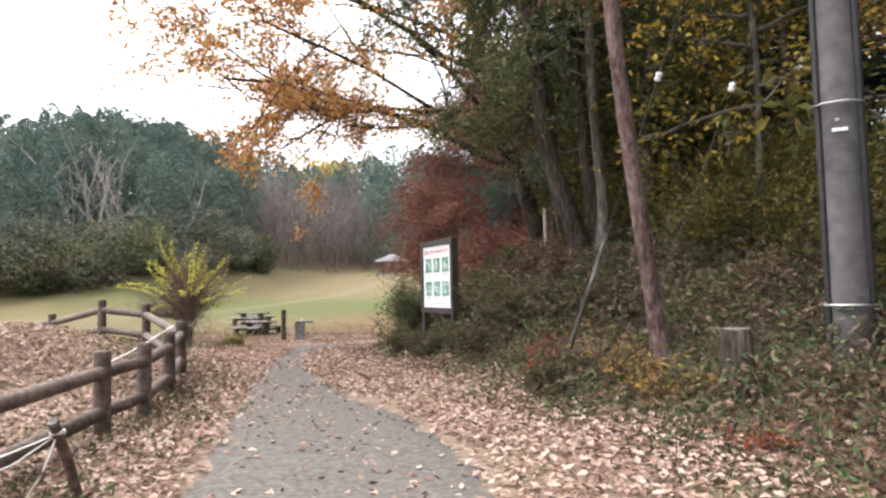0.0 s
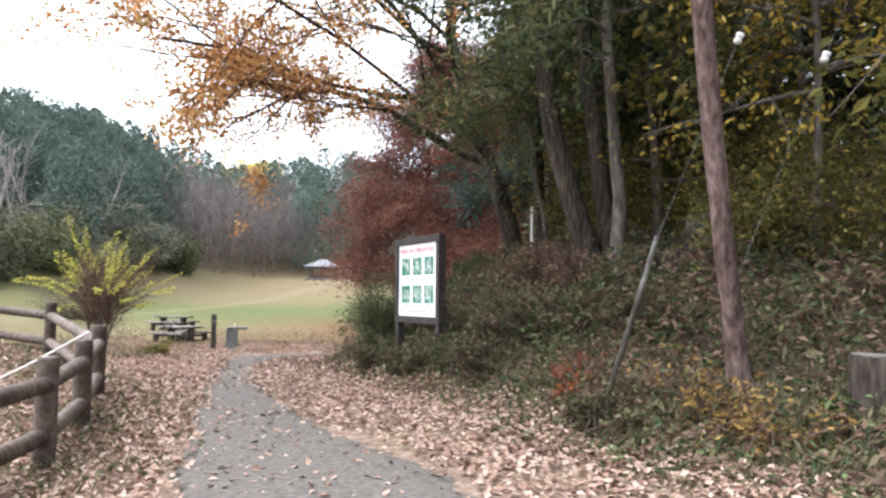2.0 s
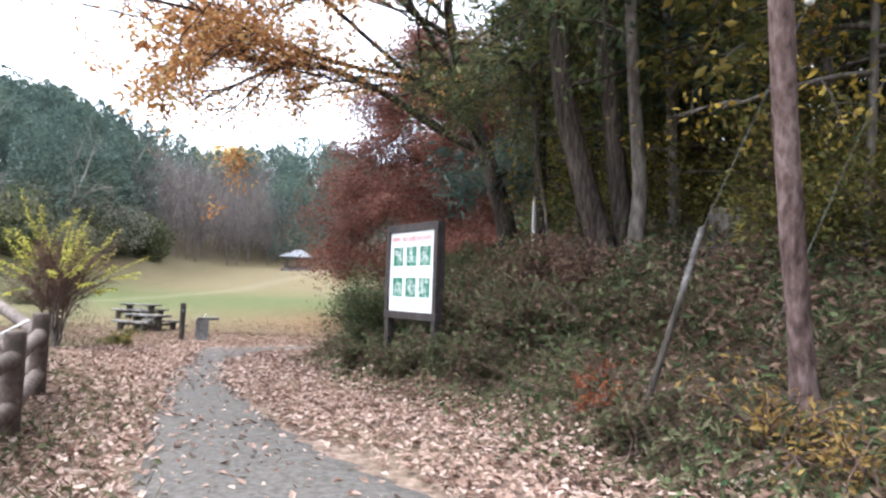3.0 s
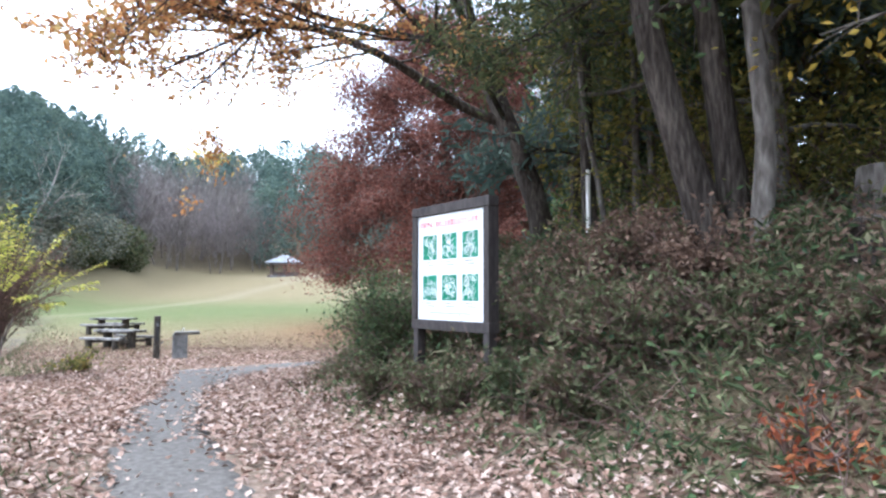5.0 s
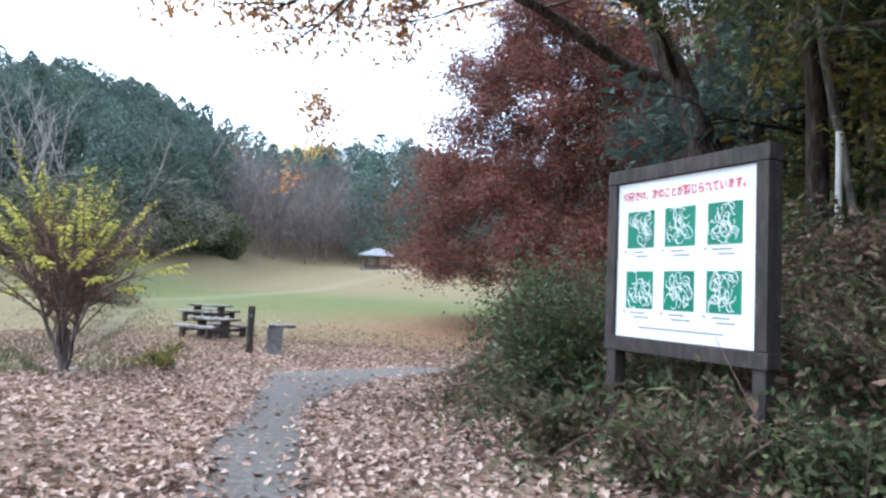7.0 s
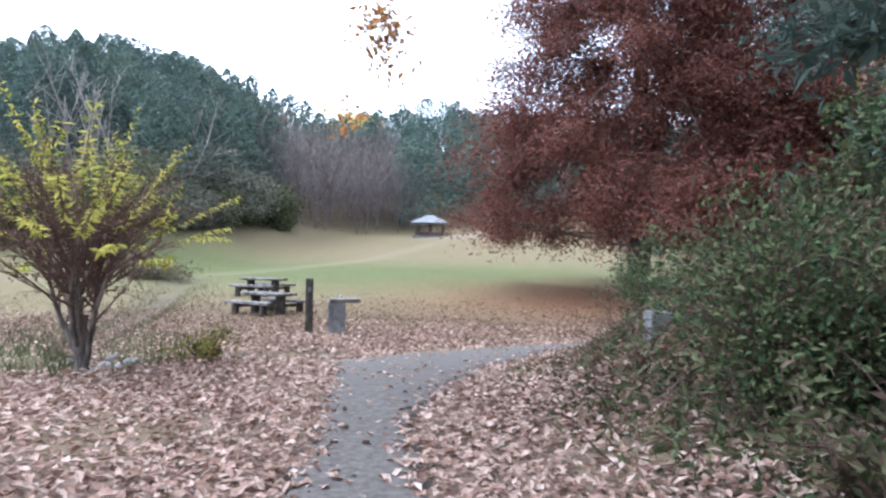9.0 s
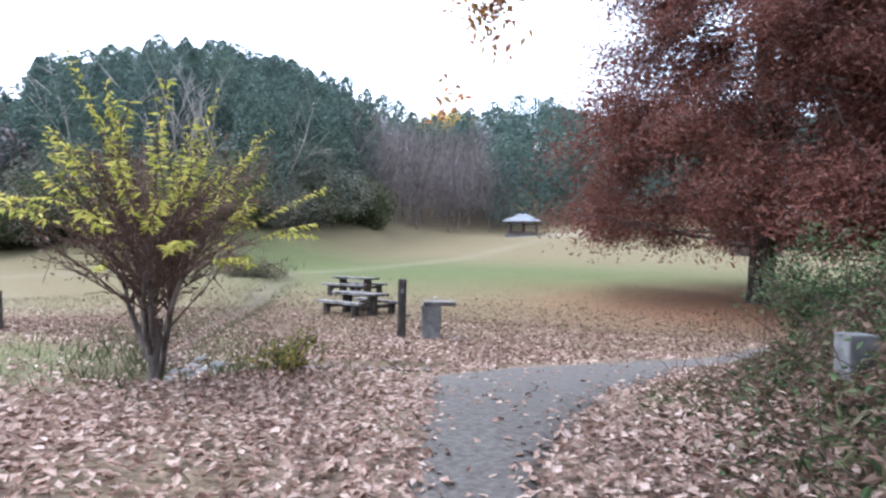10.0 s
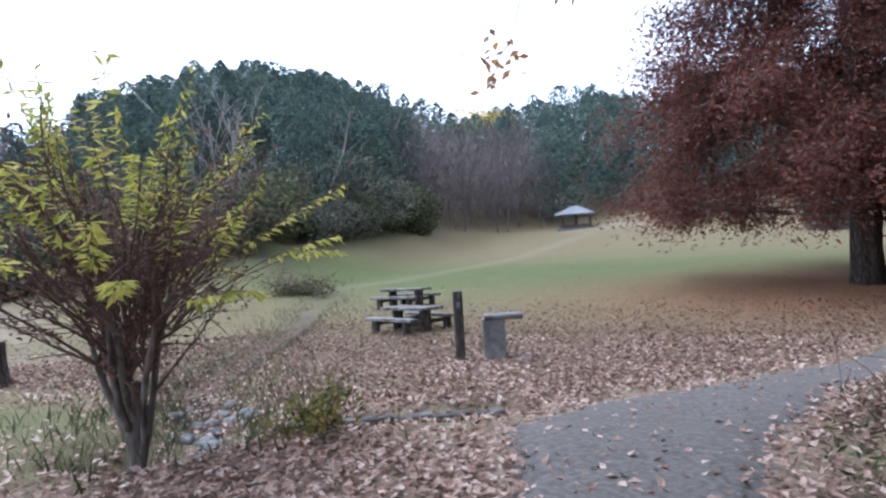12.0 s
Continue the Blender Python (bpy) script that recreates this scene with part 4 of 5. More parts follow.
wood_tree((2.83, 12.0), [(0.02, -0.05, 0.4), (0.1, -0.1, 1.1), (0.0, -0.1, 2.2), (-0.05, 0.1, 4), (0.05, 0.3, 8)], [0.13, 0.098, 0.092, 0.085, 0.07, 0.03], "crooked pale-barked sapling beside darker trunks", L_BROAD, 6000, M_GREYBARK, 0.5, 33, 0.12, 0.45, 1.8, "broadleaf_tree")
wood_tree((2.35, 15.6), [(-0.2, 0.1, 1.2), (-0.4, 0.2, 2.4), (-0.6, 0.3, 6)], [0.05, 0.045, 0.04, 0.02], "thin pale sapling leaning in the wood", L_OLIVE, 3000, M_GREYBARK, 0.5, 37, 0.1, 0.45, 1.5, "broadleaf_tree")
wood_tree((2.9, 16.1), [(0.02, 0, 2), (0.0, 0.05, 5), (0.1, 0.2, 10)], [0.07, 0.06, 0.05, 0.02], "thin grey-barked tree among the wood", L_OLIVE, 5000, M_GREYBARK, 0.45, 34, 0.12, 0.45, 1.8, "broadleaf_tree")
wood_tree((3.0, 20.6), [(-0.05, 0, 2), (-0.1, 0.05, 5), (-0.1, 0.2, 10)], [0.16, 0.14, 0.12, 0.03], "dark straight evergreen behind the notice board", L_CONIFER, 12000, M_BARK, 0.3, 35, reach=2.0)

wood_tree((2.2, 16.4), [(-0.05, 0, 2), (-0.15, -0.1, 5), (-0.3, -0.4, 10)], [0.14, 0.12, 0.10, 0.03], "dark pine with drooping brown-green needle sprays", L_PINE, 13000, M_BARK, 0.42, 36, 0.17, 0.16, 2.7, "pine_tree")

# wood on the hillside: a few kinds, each repeated
kinds = [
    wood_tree((8, 15), [(0, 0.1, 3), (0.1, 0.1, 7), (0, 0.2, 13)], [0.2, 0.17, 0.13, 0.04], "dark hillside conifer with drooping branches", L_CONIFER, 5000, M_BARK, 0.2, 41, 0.34, 0.3, 2.6),
    wood_tree((6.6, 11), [(0.1, 0, 2), (0.25, 0.1, 5), (0.3, 0.2, 9)], [0.11, 0.09, 0.07, 0.03], "hillside broadleaf tree with olive autumn leaves", L_OLIVE, 4500, M_GREYBARK, 0.22, 42, 0.20, 0.45, 2.3, "broadleaf_tree"),
    wood_tree((10, 20), [(-0.1, 0, 2), (-0.2, 0.1, 5), (-0.1, 0.2, 10)], [0.13, 0.11, 0.08, 0.03], "hillside broadleaf evergreen with dark glossy leaves", L_BROAD, 5000, M_BARK, 0.18, 43, 0.22, 0.45, 2.4, "broadleaf_tree"),
    wood_tree((7.2, 24), [(-0.1, 0, 2), (-0.1, 0.1, 4), (-0.1, 0.2, 7)], [0.09, 0.08, 0.06, 0.03], "hillside tree with rusty withered leaves", L_BROWN, 4000, M_GREYBARK, 0.15, 44, 0.19, 0.45, 2.2, "broadleaf_tree"),
]
wr = np.random.default_rng(17)
spots = []
while len(spots) < 46:
    x, y = wr.uniform(3.5, 34), wr.uniform(-2, 48)
    s = bank_s(x, y) 
    if s < 3.2 or y - 0.55 * x > 19 or (x < 8 and y < 12.5) or any((x - a) ** 2 + (y - b) ** 2 < (1.7 if x < 12 else 3) ** 2 for a, b in spots):
        continue
    spots.append((x, y))
for k, (x, y) in enumerate(spots):
    which = (0, 1, 2, 0, 2, 3, 0)[k % 7]
    copy_thing(kinds[1 if which == 3 and x < 10 and y < 18 else which], pose(x, y, gz(x, y) - 0.1, 0, 0, wr.uniform(0, 360)))
for k, (x, y) in enumerate([(4, 19.6), (6, 21), (5.2, 17.6), (7.2, 25), (8.5, 28.5), (7.4, 31), (9.5, 33), (5.6, 26), (6.5, 28.5), (4.6, 22.2)]):
    copy_thing(kinds[(0, 2, 0, 3)[k % 4]], pose(x, y, gz(x, y) - 0.1, 0, 0, 70 * k))
for k, (x, y) in enumerate([(5.6, 16.4), (4.3, 19.2), (7.2, 14.2), (4.6, 21.0)]):
    copy_thing(kinds[1], pose(x, y, gz(x, y) - 0.1, 0, 0, 65 * k))
# wood closing the place behind the start of the walk
for k in range(14):
    a = radians(wr.uniform(100, 262))
    d = wr.uniform(14, 34)
    x, y = 2 + d * math.sin(a) * 1.2, -2 + d * math.cos(a)
    if y > 4 and x < 8:
        continue
    copy_thing(kinds[(0, 2, 1)[k % 3]], pose(x, y, gz(x, y) - 0.1, 0, 0, wr.uniform(0, 360)))

# rust-red conifer on the meadow's edge
b = (0.2, 36.0, gz(0.2, 36.0))
lim = []
for k in range(60):
    t = 0.17 + 0.81 * k / 59
    a = 2.4 * k
    lim.append((t, (math.cos(a), math.sin(a), 0.1), 5.3 * (1.0 - 0.45 * (k / 59) ** 1.6) * wr.uniform(0.8, 1.12), 0.06))
redwood = tree("redwood_tree", "broad rust-red deciduous conifer with drooping feathery branches", b, [(0, 0, -0.3), (0, 0, 4), (0, 0.1, 9), (0, 0.1, 15)], [0.46, 0.36, 0.24, 0.05], lim, M_BARK, L_RED, 190000, 0.18, 0.36, seed=51, depth=2, kids=5, floor=1.9, droop=0.045, spread=0.5, aspect=0.3, bark_limb=M_GREYBARK)
copy_thing(redwood, pose(6.6, 38.5, gz(6.6, 38.5) - 0.1, 0, 0, 140))

# ---------------------------------------------------------------- shrubs
sr = np.random.default_rng(61)
shrub = thing("yellow_green_shrub", "fan-shaped shrub with yellow-green sprays and withered lower leaves", "shrub", (-8.23, 16.75, gz(-8.23, 16.75)))
stems, twigs, tips, dead = [], [], [], []
part("main_stem", tube([(0, 0, -0.15), (0.01, 0, 0.2), (0.0, 0.02, 0.5), (0.02, 0.03, 0.8)], [0.085, 0.065, 0.058, 0.045], 10, wobble=0.06), M_GREYBARK, shrub, smooth=True)
for k in range(6):
    a = k * 1.05 + 0.4 * sr.random()
    p = limb(sr, (0.04 * math.cos(a), 0.04 * math.sin(a), 0.12 + 0.08 * k), (0.45 * math.cos(a), 0.45 * math.sin(a), 1), 0.95 + 0.4 * sr.random(), 7, -0.03, 0.08)
    part("stem", tube(p, np.linspace(0.036, 0.018, 7), 8, wobble=0.05, seed=k), M_GREYBARK, shrub, smooth=True)
    stems.append(p)
for k in range(70):
    p = stems[k % 6]
    a, tilt = sr.uniform(0, 6.28), sr.uniform(0.1, 1.15)
    c = limb(sr, p[sr.integers(2, 7)], (math.cos(a) * tilt, math.sin(a) * tilt, 1), sr.uniform(0.8, 1.5), 10, 0.03 if tilt > 0.5 else 0.0, 0.06)
    twigs.append(tube(c, np.linspace(0.013, 0.004, 10), 4, cap=False))
    for i in range(3, 10):
        for _ in range(2):
            side = limb(sr, c[i], unit(c[i] - c[i - 1]) + 0.5 * sr.standard_normal(3), 0.3, 4, 0.02, 0.1)
            twigs.append(tube(side, [0.006, 0.005, 0.004, 0.003], 3, cap=False))
            dead += [(s_, unit(side[-1] - side[0])) for s_ in side[1:]]
tagged(part("twigwork", join(twigs), M_TWIG, shrub, "dense purple-brown twigs"), kind="stuff")
part("withered_leaves", leafed(sr, dead, 3600, 0.05, 0.05, 0.5), L_BROWN, shrub, "withered brown leaves")
# long arching plumes, each with leaves hanging in pairs from both sides
sprays = []
for k in range(50):
    a = 2.4 * k + sr.uniform(-0.3, 0.3)
    tilt = (0.25, 0.6, 0.95, 1.35)[k % 4] * sr.uniform(0.8, 1.2)
    start = np.array([0.3 * math.cos(a) * tilt, 0.3 * math.sin(a) * tilt, sr.uniform(1.1, 1.5)])
    c = limb(sr, start, (math.cos(a) * tilt, math.sin(a) * tilt, 1), sr.uniform(1.3, 2.1) * (1.12 - 0.2 * tilt), 26, 0.008 + 0.013 * tilt, 0.035)
    part("plume", tube(c, np.linspace(0.009, 0.003, 26), 4, cap=False), M_TWIG, shrub)
    d = np.gradient(c, axis=0)
    d /= np.linalg.norm(d, axis=1)[:, None]
    side = np.cross(d, [0, 0, 1.0])
    side /= np.linalg.norm(side, axis=1)[:, None] + 1e-9
    at_, way = [], []
    for i in range(12 + k % 6, 26):
        for sg in (-1, 1, -0.4, 0.4):
            w = unit(side[i] * sg + 0.5 * d[i] - np.array([0, 0, 0.45]) + 0.25 * sr.standard_normal(3))
            at_.append(c[i] + w * 0.06)
            way.append(2.5 * w)
    sprays.append(leaves(at_, 0.105, 0.28, 0.35, 0.08, along=np.array(way), r=sr))
tagged(part("leaf_sprays", join(sprays), L_LIME, shrub, "yellow-green leaves hanging in pairs"), kind="stuff")
bush("small_yellow_bush", "low yellowing bush beside the brook", (-7.35, 17.9), (0.35, 0.35, 0.55), L_OLIVE, 900, 0.07, 71, 10)
bush("streamside_bush", "low olive and brown brush on the brook bank", (-22.6, 38.6), (2.6, 1.6, 1.0), L_BRUSH, 3600, 0.13, 72, 26)
bush("evergreen_bush", "dense dark evergreen bush beside the notice board", (-1.15, 14.6), (0.64, 0.62, 1.3), L_BROAD, 12000, 0.055, 73, 46, withered=7000)
bush("evergreen_bush", "large dark green bush on the bank end", (-1.0, 20.5), (1.0, 0.95, 0.95), L_BROAD, 11000, 0.065, 74, 44, withered=3000)
bush("evergreen_bush", "dark green bush rising behind bamboo grass", (1.0, 18.8), (0.85, 0.85, 0.8), L_SASA, 9000, 0.13, 75, 44, 0.2)
bush("orange_yellow_bush", "low bush of orange-yellow autumn leaves on the bank", (2.8, 7.85), (0.5, 0.45, 0.55), L_TAN, 600, 0.07, 76, 18)
bush("orange_yellow_bush", "low bush of orange-yellow autumn leaves on the bank", (3.1, 7.25), (0.5, 0.4, 0.55), L_TAN, 520, 0.07, 77, 16)
bush("red_leaved_shrub", "small shrub of sparse red autumn leaves at the bank foot", (1.75, 9.35), (0.4, 0.35, 0.4), L_REDLEAF, 320, 0.07, 78, 12)
bush("red_leaved_shrub", "small shrub of sparse red autumn leaves at the bank foot", (3.7, 5.5), (0.4, 0.4, 0.35), L_REDLEAF, 260, 0.07, 79, 12)
for k, (x, y, sz) in enumerate([(4.6, 10.6, 1.3), (5.6, 9.4, 1.5), (6.5, 8.0, 1.4), (5.2, 12.6, 1.4), (4.4, 15.2, 1.2), (7.5, 6.4, 1.4), (3.2, 18.2, 1.2), (8.2, 9.2, 1.6), (4.3, 13.8, 1.9), (3.4, 15.6, 1.5), (6.3, 11.6, 1.9)]):
    bush("olive_bush", "loose olive-green bush under the hillside wood", (x, y), (sz, sz, sz * 1.25), L_OLIVE, 5200, 0.085, 80 + k, 24, group="bushes under the wood")
for k, (x, y, sz, lf) in enumerate([(0.8, 12.2, 0.75, L_BRUSH), (0.2, 11.7, 0.5, L_SASA), (-0.45, 12.3, 0.5, L_BRUSH), (1.3, 11.5, 0.75, L_BRUSH), (2.0, 10.8, 0.6, L_BRUSH), (1.6, 13.2, 0.7, L_BROWN), (2.7, 9.9, 0.55, L_BRUSH), (-1.2, 13.4, 0.45, L_BRUSH), (0.75, 11.0, 0.45, L_BRUSH), (2.2, 12.0, 0.6, L_BROWN), (1.85, 8.35, 0.42, L_BRUSH)]):
    bush("bank_bush", "low tangled bush of green and withered leaves on the bank", (x, y), (sz, sz, sz * 1.1), lf, 2600, 0.075, 130 + k, 20, group="low bushes on the bank")
wood_tree((5.0, 10.2), [(0.1, 0, 1.5), (0.1, -0.1, 3), (-0.1, -0.2, 5.6)], [0.06, 0.05, 0.04, 0.02], "young tree with bright yellow leaves", L_YELLOW, 1900, M_GREYBARK, 0.45, 91, 0.11, 0.5, 1.5, "yellow_tree")


# ---------------------------------------------------------------- undergrowth, litter, grass
def scatter(x0, x1, y0, y1, count, keep, r):
    x, y = r.uniform(x0, x1, count), r.uniform(y0, y1, count)
    k = r.random(count) < keep(x, y)
    return x[k], y[k]


ur = np.random.default_rng(101)
bank_keep = lambda x, y: sstep(-0.45, 0.7, bank_s(x, y) + 0.55 * (1 - sstep(8, 10, y))) * (1 - 0.6 * sstep(4, 7, bank_s(x, y))) * (1 - sstep(20, 26, y - 0.6 * np.maximum(0, x)))
x, y = scatter(-4, 13, 1, 26, 330000, bank_keep, ur)
h = ur.random(len(x)) ** 1.3 * (0.1 + 0.55 * sstep(0, 1.4, bank_s(x, y))) * (0.75 + 0.5 * waves(x, y, 2.3)) * (1 - 0.5 * sstep(15.5, 17, y))
p = np.stack([x, y, ground_z(x, y) + h], -1)
pick = ur.random(len(x))
clump = waves(x, y, 1.3) * 0.25
sel = pick + clump
tagged(part("bamboo_grass", leaves(p[sel > 0.62], 0.17, 0.17, 0.15, 0.05, along=np.array([0, 0, 0.35]), r=ur), L_SASA), "narrow green bamboo grass leaves on the bank", "bamboo grass", kind="stuff")
tagged(part("brush_leaves", leaves(p[(sel > 0.4) & (sel <= 0.62)], 0.085, 0.5, 0.15, r=ur), L_BROAD), "small green undergrowth leaves on the bank", "undergrowth", kind="stuff")
tagged(part("withered_brush", leaves(p[sel <= 0.4], 0.095, 0.45, 0.1, r=ur), L_BROWN), "withered brown undergrowth leaves on the bank", "undergrowth", kind="stuff")
x, y = scatter(-3.5, 9, 4, 24, 9000, bank_keep, ur)
tw = []
for q in range(0, len(x), 2):
    tw.append(tube(limb(ur, (x[q], y[q], gz(x[q], y[q]) - 0.05), ur.standard_normal(3) * [1, 1, 0.2] + [0, 0, 0.9], ur.uniform(0.4, 1.0), 5, 0.08, 0.15), np.linspace(0.006, 0.003, 5), 3, cap=False))
tagged(part("brush_twigs", join(tw), M_TWIG), "tangled bare brown twigs over the bank", "twigs", kind="stuff")

x, y = scatter(-20, 8.5, -5.5, 27, 560000, lambda x, y: litter_cover(x, y), ur)
p = np.stack([x, y, ground_z(x, y) + 0.03 + 0.03 * ur.random(len(x))], -1)
tagged(part("fallen_leaves", curled(p, 0.074, ur), M_LITTER), "dry pinkish-brown fallen leaves lying thick beside the path", "fallen leaves", kind="stuff")

x, y = scatter(-17, 1, 19.5, 35, 62000, lambda x, y: 0.75 * (1 - sstep(25, 35, y)) * sstep(0.05, 0.4, path_gap(x, y)), ur)
p = np.stack([x, y, ground_z(x, y) + 0.03 + 0.03 * ur.random(len(x))], -1)
tagged(part("meadow_leaves", curled(p, 0.078, ur), L_BROWN), "scattered dull brown leaves on the dry meadow grass", "fallen leaves", kind="stuff")

grass_keep = lambda x, y: (1 - sstep(24, 42, y)) * sstep(-0.15, 0.3, path_gap(x, y)) * np.clip(0.25 + 0.9 * sstep(15, 21, y) + 0.9 * sstep(-7, -10, x), 0, 1) * (1 - sstep(-0.5, 0.5, bank_s(x, y)))
x, y = scatter(-24, 6, 3, 42, 90000, grass_keep, ur)
p = np.stack([x, y, ground_z(x, y) + 0.03], -1)
tagged(part("meadow_grass", leaves(p, 0.11, 0.10, 0.0, 0.03, along=np.array([0, 0, 0.8]), r=ur), L_GRASS), "short dry straw-coloured meadow grass", "grass", kind="stuff")

fence_keep = lambda x, y: 0.9 * (1 - sstep(0.15, 1.5, dist_line(x, y, FENCE))) * (0.6 + 0.5 * waves(x, y, 2.1))
x, y = scatter(-16, -0.8, 1, 16, 60000, fence_keep, ur)
p = np.stack([x, y, ground_z(x, y) + 0.05 + 0.06 * ur.random(len(x))], -1)
half = ur.random(len(x)) < 0.5
tagged(part("fence_grass", leaves(p[half], 0.15, 0.08, 0.0, 0.03, along=np.array([0, 0, 0.7]), r=ur), L_SASA), "tufts of green grass along the fence posts", "grass", kind="stuff")
tagged(part("fence_weeds", leaves(p[~half], 0.075, 0.45, 0.2, r=ur), L_BRUSH), "brown and olive weeds among leaves by the fence", "weeds", kind="stuff")

k_ = ur.random(9000) * 5.5
sl_ = np.array(STREAM)
b_ = sl_[k_.astype(int)] + (sl_[k_.astype(int) + 1] - sl_[k_.astype(int)]) * (k_ % 1)[:, None]
o_ = b_ + ur.normal(0, 0.75, (9000, 2))
o_ = o_[(dist_line(o_[:, 0], o_[:, 1], STREAM) > 0.3) & (ur.random(9000) < 0.38)]
tagged(part("brook_grass", leaves(np.stack([o_[:, 0], o_[:, 1], ground_z(o_[:, 0], o_[:, 1]) + 0.08], -1), 0.24, 0.07, 0.0, 0.03, along=np.array([0, 0, 1.2]), r=ur), L_SASA), "long green grass hanging over the brook", "grass", kind="stuff")

# ---------------------------------------------------------------- woods on the hills
hr = np.random.default_rng(202)


def hill_spots(a0, a1, n, u0=0.0, u1=1.05):
    a = hr.uniform(a0, a1, n)
    u = hr.uniform(u0, u1, n)
    f, g = np.interp(a, FOOT_A, FOOT_R), np.interp(a, FOOT_A, RIDGE_R)
    d = f + (g - f) * u
    x, y = -3 - d * np.sin(np.radians(a)), 10 + d * np.cos(np.radians(a))
    return np.stack([x, y, ground_z(x, y)], -1), u


def hill_at(a, u):
    f, g = np.interp(a, FOOT_A, FOOT_R), np.interp(a, FOOT_A, RIDGE_R)
    d = f + (g - f) * u
    x, y = -3 - d * math.sin(radians(a)), 10 + d * math.cos(radians(a))
    return (x, y, gz(x, y))


def conifers(spots, h, rad, n, leaf, r, point=1.0):
    c = []
    for (x, y, z) in spots:
        hh, rr, e1 = h * r.uniform(0.84, 1.12), rad * r.uniform(0.7, 1.25), r.uniform(0.42, 0.8)
        t = r.random(n) ** 0.8
        a = r.random(n) * 6.28
        lump = 1 + 0.3 * np.sin(3 * a + 9 * t + x) + 0.2 * np.sin(17 * t + y)
        prof = np.clip((1 - t ** 1.7) ** e1 * (0.6 + 0.45 * sstep(0, 0.3, t)), 0, 1)
        q = rr * prof * lump * (0.75 + 0.3 * r.random(n))
        c.append(np.stack([x + q * np.cos(a), y + q * np.sin(a), z + 0.6 + t * hh], -1))
    return leaves(np.concatenate(c), leaf, 0.55, 0.0, 0.15, along=np.array([0, 0, -0.25]), r=r)


sp, _ = hill_spots(-30, 100, 900)
a_, r2 = polar(sp[:, 0], sp[:, 1])
bare = ((a_ > 14) & (a_ < 25) & (r2 < np.interp(a_, FOOT_A, FOOT_R) + 26)) | ((a_ > 35.5) & (a_ < 44.5) & (r2 < np.interp(a_, FOOT_A, FOOT_R) + 8)) | ((a_ > 51) & (hr.random(len(a_)) < 0.85))
con = sp[~bare]
near = np.hypot(con[:, 0] + 3, con[:, 1] - 10) < 82
peaks = np.array([hill_at(a, u) for a, u in ((37.7, 0.98), (36.6, 0.95), (40.6, 0.97), (42.6, 0.99), (44.8, 0.98), (46.4, 0.96), (48.6, 0.93), (34.9, 0.99))])
tagged(part("ridge_conifers", conifers(peaks, 10.8, 2.5, 1900, 0.27, hr), L_CONIFER), "tall pointed conifers standing above the ridge", "woods", kind="stuff")
tagged(part("hill_conifers", conifers(con[near], 9.5, 2.6, 1500, 0.27, hr), L_CONIFER), "dense blue-green conifers covering the hillside", "woods", kind="stuff")
tagged(part("far_conifers", conifers(con[~near], 10, 3.2, 620, 0.48, hr), L_CONIFER), "distant dark green conifer woods on the ridge", "woods", kind="stuff")
sp, _ = hill_spots(-178, -30, 260)
tagged(part("side_woods", conifers(sp, 11, 2.8, 260, 0.95, hr), L_CONIFER), "conifer woods closing the valley", "woods", kind="stuff")
sp, _ = hill_spots(100, 180, 130)
tagged(part("back_woods", conifers(sp, 11, 2.8, 260, 0.95, hr), L_CONIFER), "conifer woods on the slope behind the path", "woods", kind="stuff")


def bare_trees(spots, h, r, tw=40):
    geos = []
    for x, y, z in spots:
        hh = h * r.uniform(0.7, 1.15)
        p = limb(r, (x, y, z - 0.3), (0.14 * r.standard_normal(), 0.14 * r.standard_normal(), 1), hh, 6, 0, 0.07)
        geos.append(tube(p, np.linspace(0.085, 0.025, 6), 5, cap=False))
        for k in range(tw):
            s = p[r.integers(2, 6)] + [0, 0, -hh * 0.1 * r.random()]
            w = np.array([*(0.55 * r.standard_normal(2)), 1.0])
            q = limb(r, s, w, hh * r.uniform(0.2, 0.4), 4, 0, 0.08)
            geos.append(tube(q, np.linspace(0.035, 0.012, 4), 3, cap=False))
    return join(geos)


sp, _ = hill_spots(13.5, 26, 100, 0.0, 0.5)
tagged(part("bare_woods", bare_trees(sp, 8.5, hr), M_GREYBARK), "leafless grey-brown trees at the foot of the hill", "woods", kind="stuff")
tops = np.concatenate([s + np.stack([hr.normal(0, 1.5, 520), hr.normal(0, 1.5, 520), hr.triangular(1.0, 5.5, 9.0, 520)], -1) for s in sp])
tagged(part("bare_twigs", leaves(tops, 0.6, 0.06, 0.0, 0.02, along=np.array([0, 0, 0.8]), r=hr), L_GREYTWIG), "fine bare twigs of the leafless wood", "woods", kind="stuff")
sp = np.array([hill_at(a, u) for a, u in ((36.6, 0.12), (38.2, 0.14), (39.6, 0.1), (40.4, 0.14), (41.4, 0.12), (43.5, 0.12), (47, 0.1), (33.2, 0.08))])
pale, spare = [], []
for q_ in sp:
    fork(hr, q_ - [0, 0, 0.3], (0.1 * hr.standard_normal(), 0.1 * hr.standard_normal(), 1), 8.2, 0.13, 3, 4, pale, spare, 0.0, 0.4, 0.07)
tagged(part("pale_bare_trees", join(pale), M_PALEBARK), "pale leafless trees before dark conifers", "woods", kind="stuff")


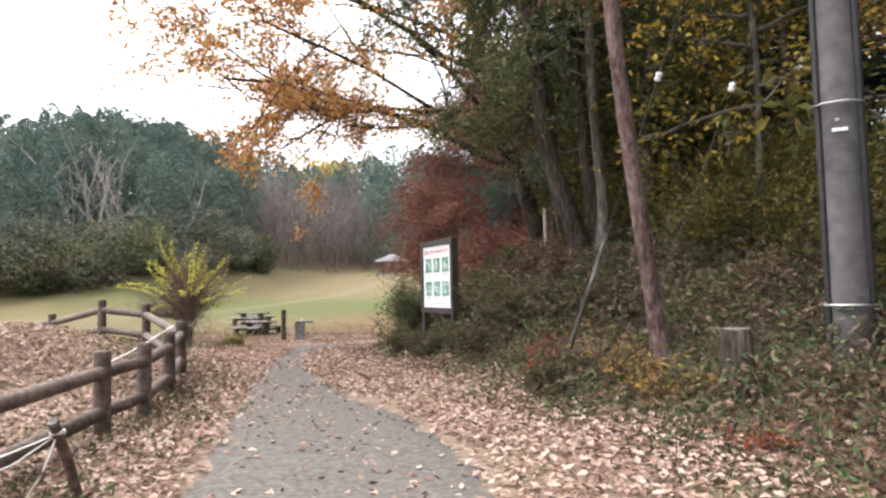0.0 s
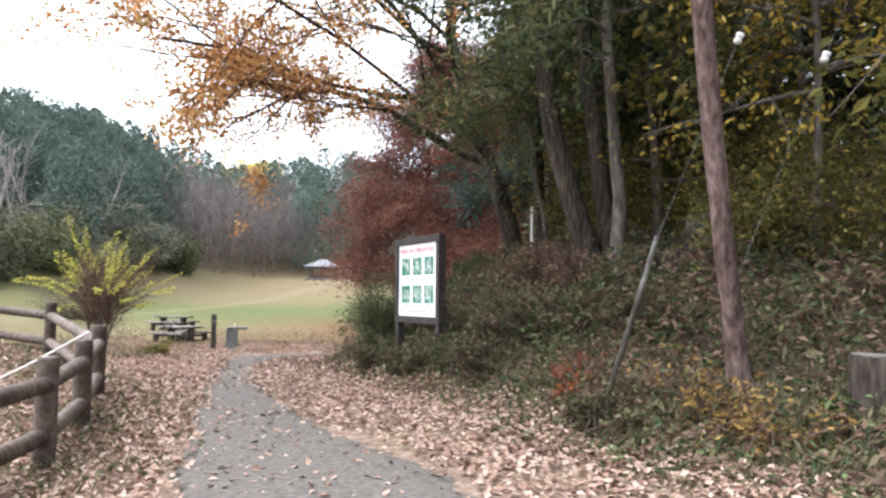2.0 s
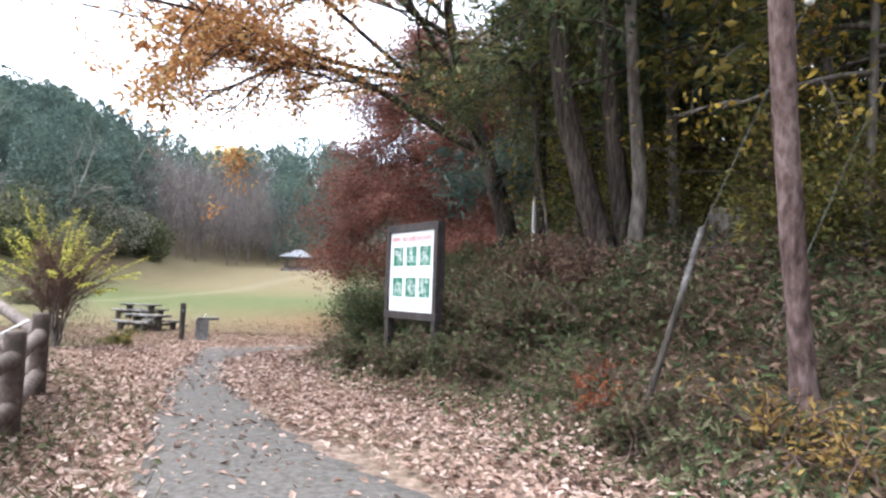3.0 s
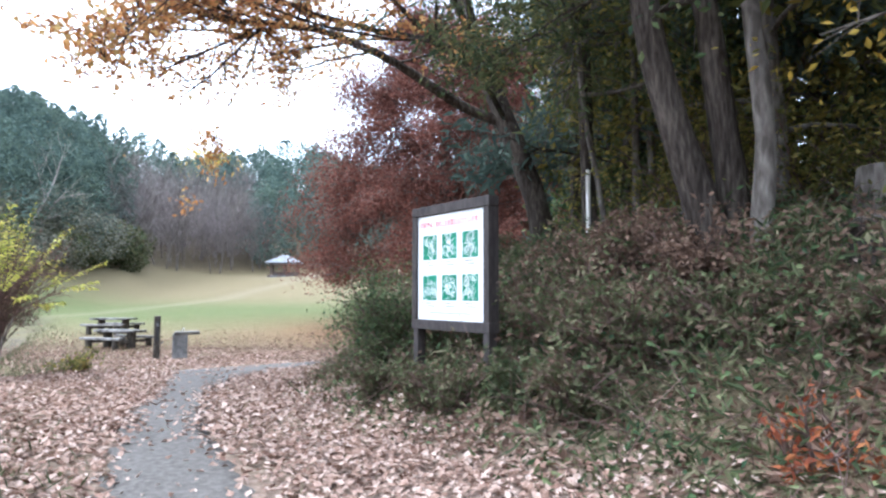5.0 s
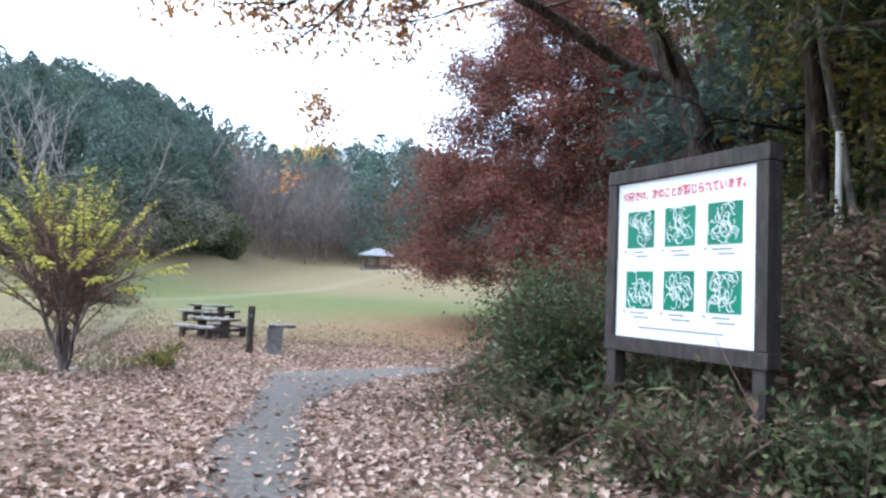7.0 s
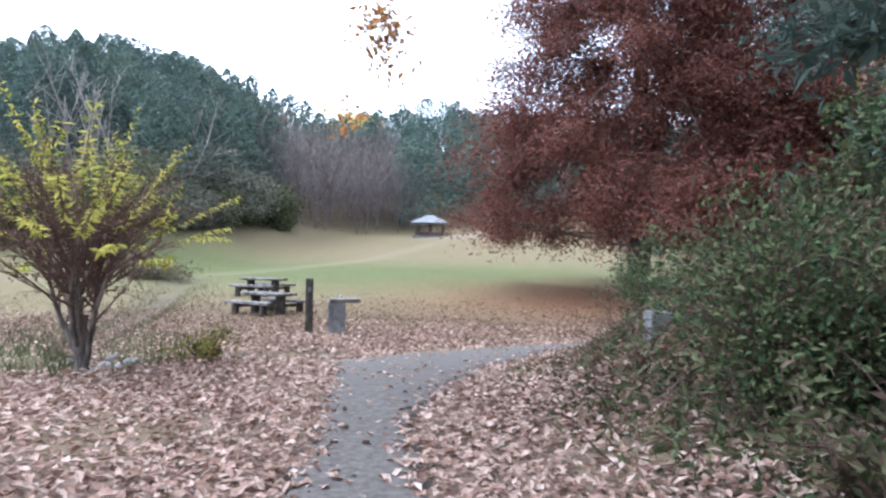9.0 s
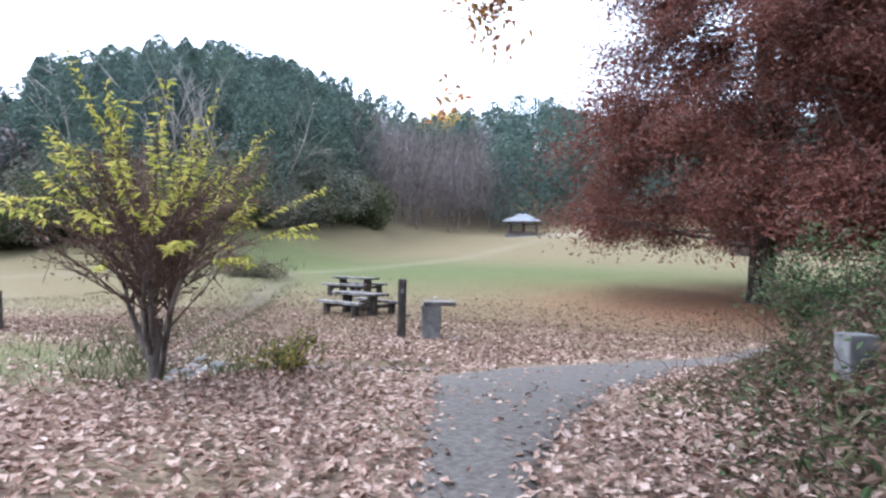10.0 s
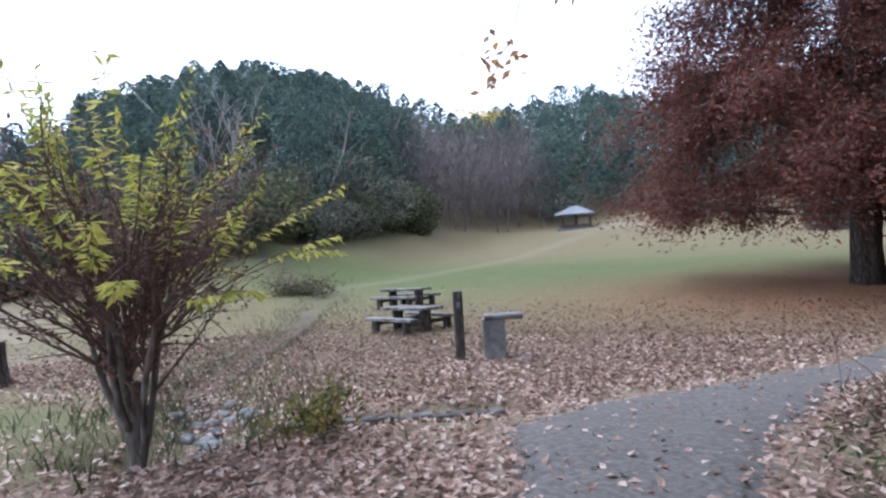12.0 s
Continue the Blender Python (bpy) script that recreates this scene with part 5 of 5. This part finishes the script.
def round_tops(spots, rad, n, leaf, r):
    c = []
    whole = rad
    for x, y, z in spots:
        rad = whole * r.uniform(0.55, 1.3)
        for k in range(5):
            o = r.normal(0, 0.55, 3) * rad
            d = r.standard_normal((n // 5, 3))
            d /= np.linalg.norm(d, axis=1)[:, None]
            d *= rad * 0.75 * (0.7 + 0.4 * r.random((n // 5, 1)))
            c.append(d * [1, 1, 0.8] + o * [1, 1, 0.6] + [x, y, z + rad])
    return leaves(np.concatenate(c), leaf, 0.5, 0.0, 0.15, r=r)


sp, _ = hill_spots(24, 95, 70, -0.06, 0.14)
tagged(part("hillfoot_brush", round_tops(sp, 1.9, 900, 0.32, hr), L_SASA), "rounded evergreen brush along the hill foot", "woods", kind="stuff")
sp = np.concatenate([hill_spots(31, 62, 34, -0.05, 0.2)[0], [hill_at(27, 0.05), hill_at(28.5, -0.04), hill_at(30.5, -0.06), hill_at(32.5, -0.03), hill_at(29.5, 0.1)]])
tagged(part("hillfoot_grey_brush", round_tops(sp, 2.4, 1800, 0.22, hr), L_PALEBRUSH), "grey leafless brush along the hill foot", "woods", kind="stuff")


yt = np.array([hill_at(19.3, 0.86), hill_at(18.2, 0.92)]) + [0, 0, 4.5]
tagged(part("yellow_hill_trees", round_tops(yt, 3.0, 2600, 0.45, hr), L_YELLOW), "bright yellow ginkgo-like trees on the far ridge", "woods", kind="stuff")
ot = np.array([hill_at(26, 0.6), hill_at(31, 0.75), hill_at(60, 0.7), hill_at(66, 0.8)]) + [0, 0, 5]
tagged(part("orange_hill_trees", round_tops(ot, 2.2, 1200, 0.4, hr), L_ORANGE), "orange autumn trees among hillside conifers", "woods", kind="stuff")
sp, _ = hill_spots(50, 100, 110, 0.0, 1.0)
tagged(part("grey_hill_trees", round_tops(sp + [0, 0, 2], 2.8, 800, 0.45, hr), L_GREYTWIG), "grey leafless woods on the low far hill", "woods", kind="stuff")
sp, _ = hill_spots(50, 100, 90, 0.0, 1.0)
tagged(part("brown_hill_trees", round_tops(sp + [0, 0, 2], 2.8, 800, 0.45, hr), L_BROWN), "brown autumn woods on the low far hill", "woods", kind="stuff")
